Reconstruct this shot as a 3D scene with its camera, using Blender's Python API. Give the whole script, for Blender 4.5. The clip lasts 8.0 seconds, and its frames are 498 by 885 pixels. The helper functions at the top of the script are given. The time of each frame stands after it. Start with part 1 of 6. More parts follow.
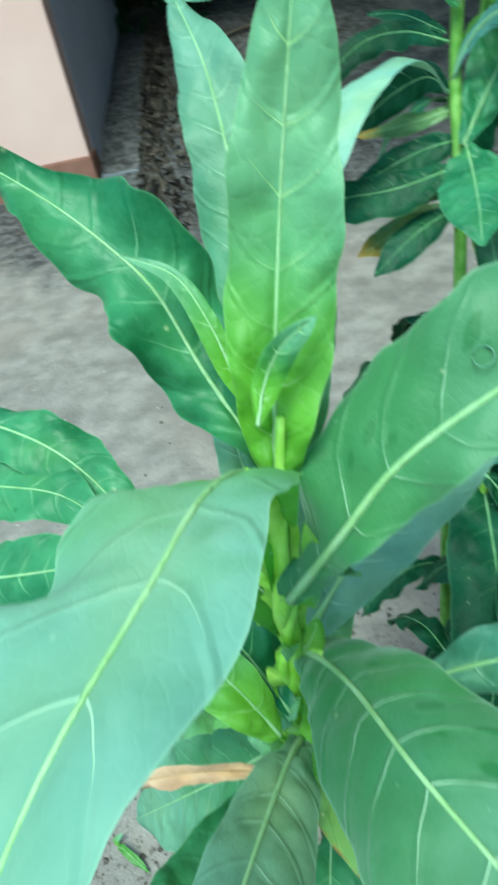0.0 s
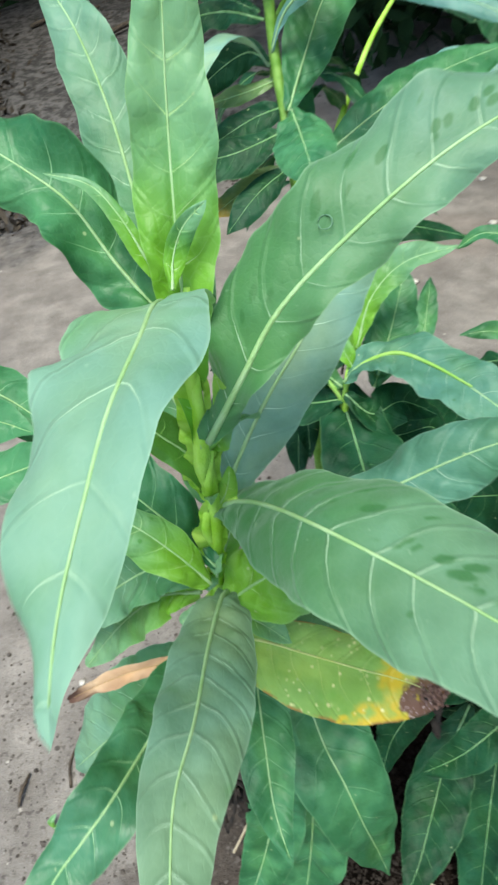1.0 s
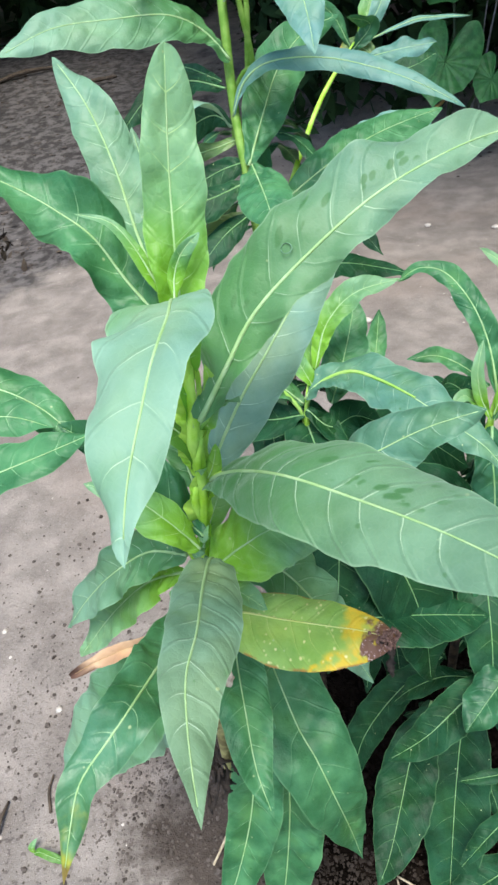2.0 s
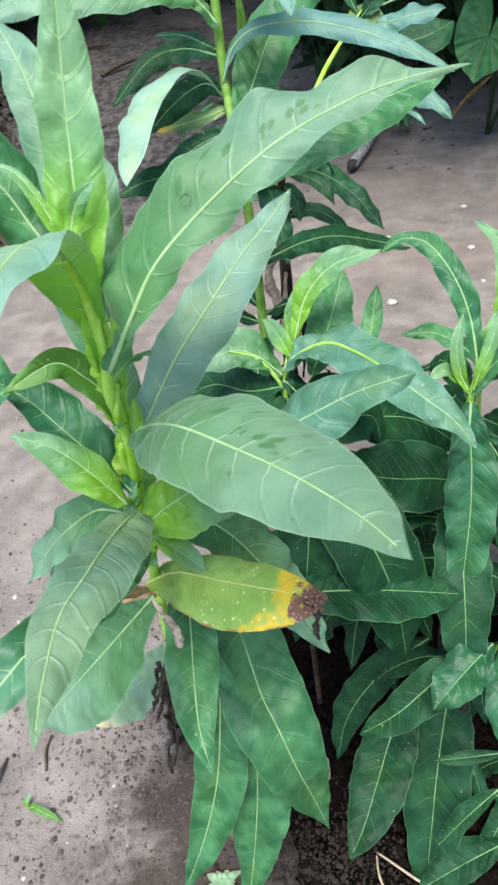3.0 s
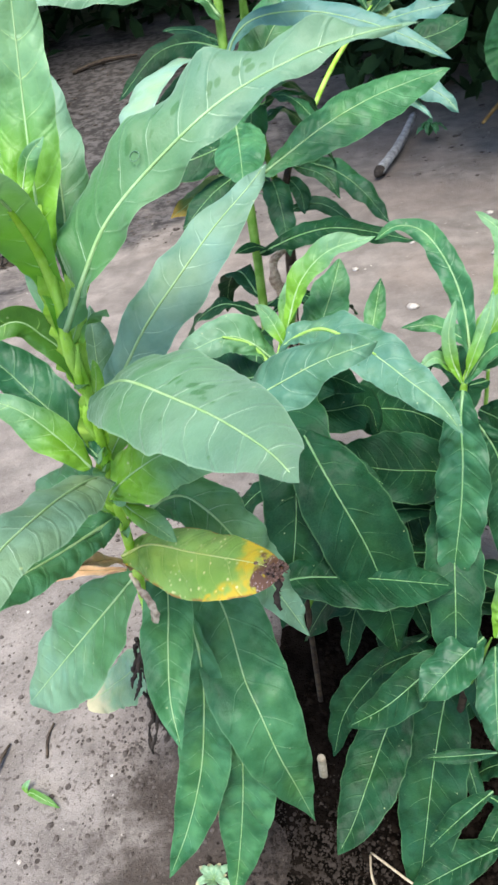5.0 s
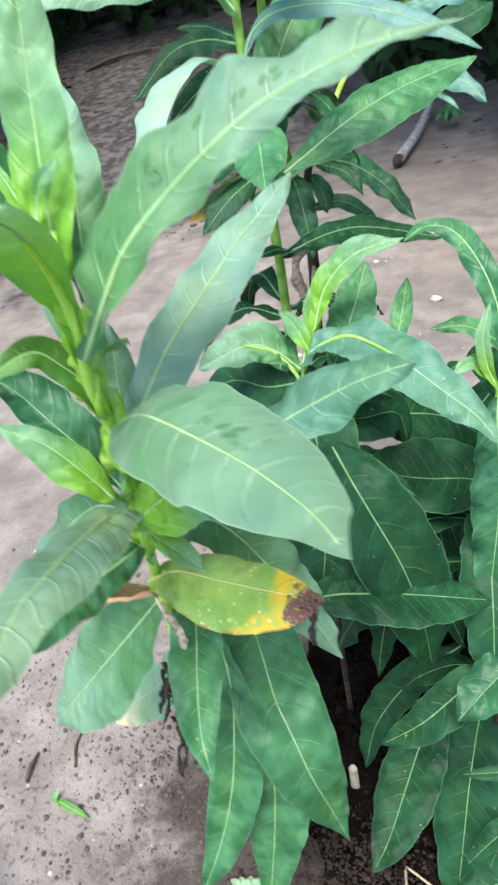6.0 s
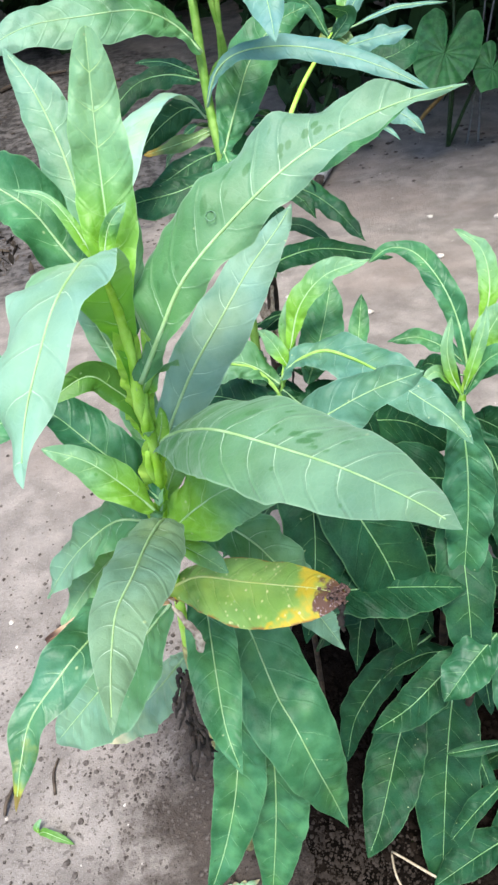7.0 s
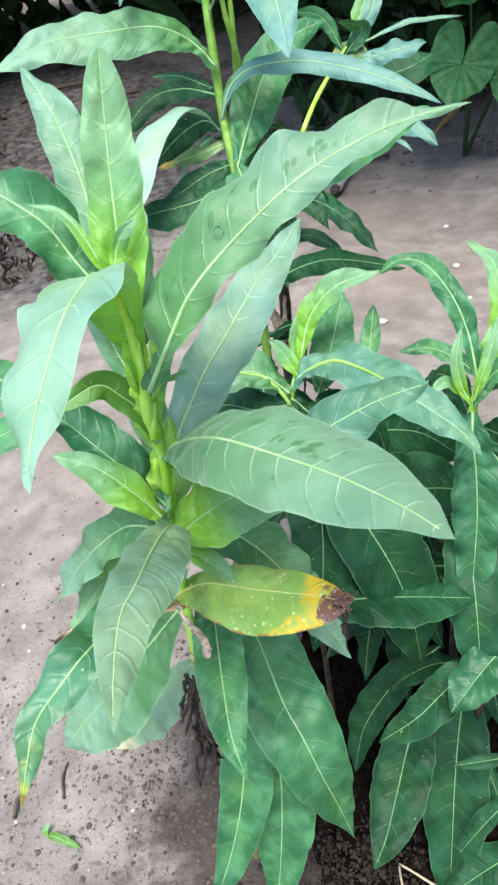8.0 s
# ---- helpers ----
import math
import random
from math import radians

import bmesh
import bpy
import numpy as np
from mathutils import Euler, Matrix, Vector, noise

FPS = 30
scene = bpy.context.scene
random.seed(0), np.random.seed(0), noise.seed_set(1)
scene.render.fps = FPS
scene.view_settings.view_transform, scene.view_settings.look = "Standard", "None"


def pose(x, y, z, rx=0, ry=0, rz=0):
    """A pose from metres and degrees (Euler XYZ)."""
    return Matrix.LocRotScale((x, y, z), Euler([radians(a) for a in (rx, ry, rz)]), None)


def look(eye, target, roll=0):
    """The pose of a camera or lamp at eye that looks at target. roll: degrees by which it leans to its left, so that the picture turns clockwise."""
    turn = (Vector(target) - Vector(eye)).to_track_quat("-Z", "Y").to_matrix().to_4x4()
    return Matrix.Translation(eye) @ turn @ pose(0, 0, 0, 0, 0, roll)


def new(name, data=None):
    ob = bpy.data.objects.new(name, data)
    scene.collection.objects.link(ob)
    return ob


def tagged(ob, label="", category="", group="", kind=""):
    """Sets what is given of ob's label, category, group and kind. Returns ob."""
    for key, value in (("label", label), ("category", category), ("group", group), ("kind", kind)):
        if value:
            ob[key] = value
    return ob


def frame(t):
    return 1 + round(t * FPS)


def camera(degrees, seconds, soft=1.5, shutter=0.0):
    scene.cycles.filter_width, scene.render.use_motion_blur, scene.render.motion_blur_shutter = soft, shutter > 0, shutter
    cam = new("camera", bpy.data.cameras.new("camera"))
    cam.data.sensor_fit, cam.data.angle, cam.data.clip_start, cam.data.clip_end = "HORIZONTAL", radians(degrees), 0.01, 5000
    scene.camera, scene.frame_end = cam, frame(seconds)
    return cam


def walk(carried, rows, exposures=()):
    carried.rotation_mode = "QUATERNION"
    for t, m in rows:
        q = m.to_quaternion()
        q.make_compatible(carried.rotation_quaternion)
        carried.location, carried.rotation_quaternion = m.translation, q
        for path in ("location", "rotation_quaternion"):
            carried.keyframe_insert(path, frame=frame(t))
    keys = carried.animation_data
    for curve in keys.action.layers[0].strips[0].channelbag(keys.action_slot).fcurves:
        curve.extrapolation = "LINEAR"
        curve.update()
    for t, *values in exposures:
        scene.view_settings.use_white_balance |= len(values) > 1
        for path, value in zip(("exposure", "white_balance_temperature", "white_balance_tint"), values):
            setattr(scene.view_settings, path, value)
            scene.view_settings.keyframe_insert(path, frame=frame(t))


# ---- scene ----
cam = camera(42.3, 8.0, 2.6, 0.5)
EXPOSURES = [(0.0, 1.12, 5700, -24), (0.5, 1.03, 6050, -17), (1.0, 1.07, 6700, -1), (2.5, 1.27, 6650, 8), (3.5, 1.28, 6650, 9), (4.5, 1.30, 6650, 9), (6.0, 1.50, 6600, 9), (8.0, 1.50, 6600, 9)]
PATH = [
    (0, (0.37, 0.311, 1.172), (0.051, 1.874, -0.034), -12.6),
    (0.5, (0.363, 0.285, 1.167), (0.287, 1.804, -0.131), -12.0),
    (1, (0.351, 0.233, 1.175), (0.422, 1.759, -0.116), -11.6),
    (1.2, (0.343, 0.208, 1.19), (0.484, 1.768, -0.054), -9.7),
    (2.3, (0.329, 0.139, 1.205), (0.554, 1.746, 0.036), -10.2),
    (2.5, (0.357, 0.129, 1.216), (0.53, 1.787, 0.112), -11.9),
    (2.8, (0.383, 0.139, 1.18), (0.515, 1.696, -0.069), -10.6),
    (3, (0.395, 0.13, 1.176), (0.481, 1.708, -0.05), -11.0),
    (3.5, (0.428, 0.118, 1.172), (0.467, 1.714, -0.032), -13.0),
    (4, (0.422, 0.118, 1.178), (0.404, 1.737, 0.004), -13.8),
    (4.5, (0.432, 0.111, 1.17), (0.514, 1.7, -0.041), -11.7),
    (4.7, (0.428, 0.105, 1.161), (0.49, 1.709, -0.032), -11.4),
    (5.8, (0.447, 0.119, 1.138), (0.353, 1.72, -0.057), -13.2),
    (6, (0.43, 0.138, 1.154), (0.369, 1.739, -0.044), -14.0),
    (6.5, (0.38, 0.122, 1.18), (0.452, 1.729, -0.009), -13.0),
    (7, (0.364, 0.115, 1.186), (0.529, 1.708, -0.013), -12.2),
    (7.5, (0.363, 0.111, 1.188), (0.503, 1.717, 0.004), -12.3),
    (8, (0.369, 0.108, 1.19), (0.497, 1.723, 0.019), -12.4),
]
walk(cam, [(t, look(eye, target, roll)) for t, eye, target, roll in PATH], EXPOSURES)

# ---- world and sun ----
world = bpy.data.worlds.new("world")
scene.world = world
world.use_nodes = True
wn = world.node_tree
sky = wn.nodes.new("ShaderNodeTexSky")
sky.sky_type, sky.sun_disc = "NISHITA", False
SUN_UP, SUN_ROUND = radians(67), radians(190)
sky.sun_elevation, sky.sun_rotation = SUN_UP, SUN_ROUND
sky.air_density, sky.dust_density, sky.ozone_density = 1.0, 0.9, 1.5
wn.links.new(sky.outputs[0], wn.nodes["Background"].inputs[0])
wn.nodes["Background"].inputs[1].default_value = 0.15
sun = new("sun", bpy.data.lights.new("sun", "SUN"))
sun.data.energy, sun.data.angle, sun.data.color = 2.7, radians(28), (1.0, 0.975, 0.92)
sun.matrix_world = look((math.sin(SUN_ROUND) * math.cos(SUN_UP) * 9, math.cos(SUN_ROUND) * math.cos(SUN_UP) * 9, math.sin(SUN_UP) * 9), (0, 0, 0))


# ---- materials ----
class Nodes:
    """A small writer of node trees."""

    def __init__(self, name):
        self.mat = bpy.data.materials.new(name)
        self.mat.use_nodes = True
        self.tree = self.mat.node_tree
        self.tree.nodes.clear()
        self.out = self.tree.nodes.new("ShaderNodeOutputMaterial")

    def plug(self, socket, value):
        if isinstance(value, bpy.types.NodeSocket):
            self.tree.links.new(value, socket)
        elif isinstance(value, tuple) and len(value) == 3 and socket.type == "RGBA":
            socket.default_value = (*value, 1)
        else:
            socket.default_value = value

    def node(self, kind, **inputs):
        n = self.tree.nodes.new(kind)
        for key, value in inputs.items():
            self.plug(n.inputs[key.replace("_", " ")], value)
        return n

    def math(self, op, a, b=0.0, c=0.0):
        n = self.tree.nodes.new("ShaderNodeMath")
        n.operation = op
        for i, v in enumerate((a, b, c)):
            self.plug(n.inputs[i], v)
        return n.outputs[0]

    def step(self, x, lo, hi, a=0.0, b=1.0):
        n = self.tree.nodes.new("ShaderNodeMapRange")
        n.interpolation_type = "SMOOTHSTEP"
        for i, v in enumerate((x, lo, hi, a, b)):
            self.plug(n.inputs[i], v)
        return n.outputs[0]

    def mix(self, f, a, b, mode="MIX"):
        n = self.tree.nodes.new("ShaderNodeMix")
        n.data_type, n.blend_type = "RGBA", mode
        self.plug(n.inputs[0], f), self.plug(n.inputs[6], a), self.plug(n.inputs[7], b)
        return n.outputs[2]

    def noise(self, vector, scale, detail=3.0, rough=0.55):
        n = self.tree.nodes.new("ShaderNodeTexNoise")
        self.plug(n.inputs["Vector"], vector)
        n.inputs["Scale"].default_value, n.inputs["Detail"].default_value, n.inputs["Roughness"].default_value = scale, detail, rough
        return n.outputs[0]

    def coords(self, which="Object"):
        return self.tree.nodes.new("ShaderNodeTexCoord").outputs[which]

    def random(self):
        return self.tree.nodes.new("ShaderNodeObjectInfo").outputs["Random"]

    def island(self):
        return self.tree.nodes.new("ShaderNodeNewGeometry").outputs["Random Per Island"]

    def surface(self, colour, rough=0.6, bump=None, depth=0.001, clear=None, share=0.0, spec=0.4, sheen=0.0):
        p = self.node("ShaderNodeBsdfPrincipled", Base_Color=colour, Roughness=rough)
        p.inputs["Specular IOR Level"].default_value = spec
        p.inputs["Sheen Weight"].default_value = sheen
        p.inputs["Sheen Tint"].default_value = (0.80, 1.0, 0.90, 1.0)
        if bump is not None:
            b = self.tree.nodes.new("ShaderNodeBump")
            b.inputs["Strength"].default_value, b.inputs["Distance"].default_value = 1.0, depth
            self.plug(b.inputs["Height"], bump)
            self.tree.links.new(b.outputs[0], p.inputs["Normal"])
        last = p.outputs[0]
        if clear is not None:
            t = self.node("ShaderNodeBsdfTranslucent", Color=self.mix(0.6, clear, colour))
            if bump is not None:
                self.tree.links.new(b.outputs[0], t.inputs["Normal"])
            m = self.tree.nodes.new("ShaderNodeMixShader")
            m.inputs[0].default_value = share
            self.tree.links.new(last, m.inputs[1])
            self.tree.links.new(t.outputs[0], m.inputs[2])
            last = m.outputs[0]
        self.tree.links.new(last, self.out.inputs[0])
        return self.mat


def leaf_material(name, dark, light, vein, clear, share, spots=False, yellow=False, tip=None, late=False, rough=0.46, fresh=0.0, line=0.8, spec=0.5, warmth=0.4, bloom=0.0, base=(0.125, 0.300, 0.030), relief=1.0, mesh=0.0, down=0.0):
    """A leaf blade: u runs from base to tip, v from edge to edge; the second map counts the side veins and holds their width."""
    k = Nodes(name)
    uv = k.tree.nodes.new("ShaderNodeSeparateXYZ")
    k.tree.links.new(k.coords("UV"), uv.inputs[0])
    u, v = uv.outputs[0], uv.outputs[1]
    count = k.tree.nodes.new("ShaderNodeUVMap")
    count.uv_map = "vein"
    cut = k.tree.nodes.new("ShaderNodeSeparateXYZ")
    k.tree.links.new(count.outputs[0], cut.inputs[0])
    place = k.coords("Object")
    coarse, fine = k.noise(place, 28.0), k.noise(place, 220.0, 2.0)
    across = k.math("ABSOLUTE", k.math("MULTIPLY_ADD", v, 2.0, -1.0))
    q = k.math("ADD", cut.outputs[0], k.math("MULTIPLY", k.math("ADD", k.noise(place, 60.0, 2.0), -0.5), 0.12))
    gap = k.math("ABSOLUTE", k.math("ADD", k.math("FRACT", q), -0.5))
    away = k.math("DIVIDE", k.math("SUBTRACT", 0.5, gap), cut.outputs[1])
    wide = k.math("MULTIPLY_ADD", across, -0.27, 0.35)
    veins = k.math("MULTIPLY", k.step(k.math("DIVIDE", away, wide), 1.25, 0.45), k.step(across, 0.85, 0.30))
    veins = k.math("MULTIPLY", veins, k.step(k.noise(place, 38.0, 1.0), 0.30, 0.50, 0.2, 1.0))
    trough = k.step(k.math("DIVIDE", away, 2.6), 1.0, 0.0)
    net = k.tree.nodes.new("ShaderNodeTexVoronoi")
    net.feature = "DISTANCE_TO_EDGE"
    net.inputs["Scale"].default_value = 300.0
    k.tree.links.new(place, net.inputs["Vector"])
    fine_net = k.step(net.outputs["Distance"], 0.14, 0.0)
    col = k.mix(k.step(coarse, 0.35, 0.68), dark, light)
    col = k.mix(k.math("MULTIPLY", k.step(across, 0.75, 0.05), 0.25), col, light)
    col = k.mix(k.math("MULTIPLY", k.random(), 0.35), col, light)
    tinge = k.tree.nodes.new("ShaderNodeVectorMath")
    tinge.operation = "MULTIPLY"
    k.plug(tinge.inputs[0], col)
    tinge.inputs[1].default_value = (0.74, 0.86, 1.02)
    col = k.mix(k.step(k.noise(place, 15.0, 2.0), 0.45, 0.68, 0.0, 0.75), col, tinge.outputs[0])
    sunny = k.tree.nodes.new("ShaderNodeVectorMath")
    sunny.operation = "MULTIPLY"
    k.plug(sunny.inputs[0], col)
    sunny.inputs[1].default_value = (1.42, 1.10, 0.62)
    warm = k.math("MULTIPLY", k.step(k.noise(place, 19.0, 3.0), 0.44, 0.66), k.step(across, 1.1, 0.15))
    col = k.mix(k.math("MULTIPLY", warm, warmth), col, sunny.outputs[0])
    # Shade of the crinkles painted in as dark patches towards the edges
    crease_dark = tuple(c * m for c, m in zip(dark, (0.62, 0.85, 0.55)))
    crease_shade = k.math("MULTIPLY", k.step(k.noise(place, 46.0, 3.0), 0.56, 0.68), k.step(k.math("ADD", across, k.noise(place, 12.0)), 0.55, 1.0))
    col = k.mix(k.math("MULTIPLY", crease_shade, 0.40), col, crease_dark)
    col = k.mix(k.math("MULTIPLY", fine_net, 0.03), col, vein)
    if mesh:
        branch = k.tree.nodes.new("ShaderNodeTexVoronoi")
        branch.feature = "DISTANCE_TO_EDGE"
        branch.inputs["Scale"].default_value = 125.0
        k.tree.links.new(place, branch.inputs["Vector"])
        twigs = k.step(branch.outputs["Distance"], 0.055, 0.015)
    if fresh:
        col = k.mix(k.math("MULTIPLY", k.step(k.math("ADD", u, k.math("MULTIPLY", coarse, 0.3)), 0.80, 0.34), min(1.0, fresh)), col, base)
    # Sheen of the sky painted in, paler towards the tip
    if bloom:
        sheen = k.step(k.math("ADD", u, k.math("MULTIPLY", coarse, 0.35)), 0.45, 1.05)
        col = k.mix(k.math("MULTIPLY", sheen, bloom), col, (0.300, 0.450, 0.375))
    col = k.mix(k.math("MULTIPLY", veins, line), col, vein)
    if mesh:
        col = k.mix(k.math("MULTIPLY", twigs, mesh), col, vein)
    col = k.mix(k.step(across, 0.955, 0.995, 0.0, 0.22), col, vein)
    col = k.mix(k.step(fine, 0.72, 0.80, 0.0, 0.25), col, vein)
    specks = k.tree.nodes.new("ShaderNodeTexVoronoi")
    specks.inputs["Scale"].default_value = 95.0
    k.tree.links.new(place, specks.inputs["Vector"])
    pale = k.tree.nodes.new("ShaderNodeSeparateColor")
    k.tree.links.new(specks.outputs["Color"], pale.inputs[0])
    worn = k.math("MULTIPLY", k.step(specks.outputs["Distance"], 0.11, 0.06), k.step(pale.outputs[2], 0.80, 0.84))
    col = k.mix(k.math("MULTIPLY", worn, 0.6), col, (0.42, 0.50, 0.26))
    # Dark dots paint in the shade of small dimples
    dimples = k.math("MULTIPLY", k.step(specks.outputs["Distance"], 0.16, 0.09), k.step(pale.outputs[1], 0.86, 0.90))
    col = k.mix(k.math("MULTIPLY", dimples, 0.7), col, crease_dark)
    if spots:
        cells = k.tree.nodes.new("ShaderNodeTexVoronoi")
        cells.inputs["Scale"].default_value = 1.0
        along = k.tree.nodes.new("ShaderNodeCombineXYZ")
        k.plug(along.inputs[0], k.math("MULTIPLY", cut.outputs[0], 2.5))
        k.plug(along.inputs[1], k.math("MULTIPLY", v, 7.0))
        k.tree.links.new(along.outputs[0], cells.inputs["Vector"])
        dots = k.step(k.math("ADD", cells.outputs["Distance"], k.math("MULTIPLY", k.noise(place, 260.0), 0.3)), 0.55, 0.42)
        pick = k.tree.nodes.new("ShaderNodeSeparateColor")
        k.tree.links.new(cells.outputs["Color"], pick.inputs[0])
        dots = k.math("MULTIPLY", dots, k.step(pick.outputs[0], 0.24, 0.42, 0.0, 1.0))
        band = k.math("MULTIPLY", k.step(u, 0.14, 0.22), k.step(u, 0.78, 0.66))
        half = k.step(v, 0.56, 0.62) if spots == "left" else k.step(v, 0.40, 0.5)
        dots = k.math("MULTIPLY", k.math("MULTIPLY", dots, band), k.math("MULTIPLY", half, k.step(across, 0.9, 0.75)))
        col = k.mix(k.math("MULTIPLY", dots, 0.75), col, (0.022, 0.115, 0.022))
    if yellow:
        sick = k.math("ADD", k.math("MULTIPLY", k.noise(place, 55.0, 4.0), 0.9), k.math("MULTIPLY", k.step(k.math("ADD", u, k.math("MULTIPLY", coarse, 0.25)), 0.70, 0.94), 0.46))
        sick = k.math("ADD", sick, k.math("MULTIPLY", k.step(across, 0.75, 1.0), 0.14))
        low = k.math("MULTIPLY", k.step(v, 0.30, 0.05), k.step(k.noise(place, 80.0, 2.0), 0.40, 0.60))
        sick = k.math("ADD", sick, k.math("MULTIPLY", low, 0.30))
        col = k.mix(k.step(sick, 0.74, 1.02), col, (0.66, 0.46, 0.03))
        flecks = k.tree.nodes.new("ShaderNodeTexVoronoi")
        flecks.inputs["Scale"].default_value = 230.0
        k.tree.links.new(place, flecks.inputs["Vector"])
        pickf = k.tree.nodes.new("ShaderNodeSeparateColor")
        k.tree.links.new(flecks.outputs["Color"], pickf.inputs[0])
        fleck = k.math("MULTIPLY", k.step(k.math("ADD", k.math("ADD", flecks.outputs["Distance"], k.math("MULTIPLY", k.noise(place, 500.0), 0.25)), k.math("MULTIPLY_ADD", low, -0.16, 0.0)), 0.48, 0.28), k.step(pickf.outputs[1], 0.66, 0.86))
        col = k.mix(k.math("MULTIPLY", fleck, 0.85), col, (0.80, 0.74, 0.34))
        rim = k.math("MULTIPLY", k.step(across, 0.93, 0.99), k.step(k.noise(place, 110.0), 0.42, 0.55))
        col = k.mix(rim, col, (0.34, 0.17, 0.04))
        dead = k.math("ADD", u, k.math("MULTIPLY", k.math("ADD", k.noise(place, 70.0), -0.5), 0.26))
        col = k.mix(k.step(dead, 0.87, 0.90), col, (0.15, 0.060, 0.04))
        crust = k.math("MULTIPLY", k.step(dead, 0.88, 0.90), k.step(k.noise(place, 420.0), 0.57, 0.63))
        col = k.mix(crust, col, (0.55, 0.42, 0.36))
    if tip:
        end = k.math("ADD", u, k.math("MULTIPLY", k.noise(place, 60.0), 0.3))
        if late:
            col = k.mix(k.step(end, 1.02, 1.10), col, (0.26, 0.29, 0.03))
        col = k.mix(k.step(end, 1.10, 1.15) if late else k.step(end, 0.85, 1.1), col, tip)
    high = k.math("MULTIPLY", trough, -0.12)
    high = k.math("ADD", high, k.math("MULTIPLY", veins, 0.05))
    high = k.math("ADD", high, k.math("MULTIPLY", k.noise(place, 75.0, 4.0, 0.6), 0.42 * relief))
    if mesh:
        high = k.math("ADD", high, k.math("MULTIPLY", k.step(branch.outputs["Distance"], 0.20, 0.0), -0.035))
    high = k.math("ADD", high, k.math("MULTIPLY", fine_net, -0.015))
    high = k.math("ADD", high, k.math("MULTIPLY", fine, 0.05))
    gloss = k.math("ADD", k.math("MULTIPLY_ADD", fine, 0.16, rough - 0.14), k.math("MULTIPLY", coarse, 0.10))
    return k.surface(col, gloss, high, 0.0026, clear, share, spec, down)


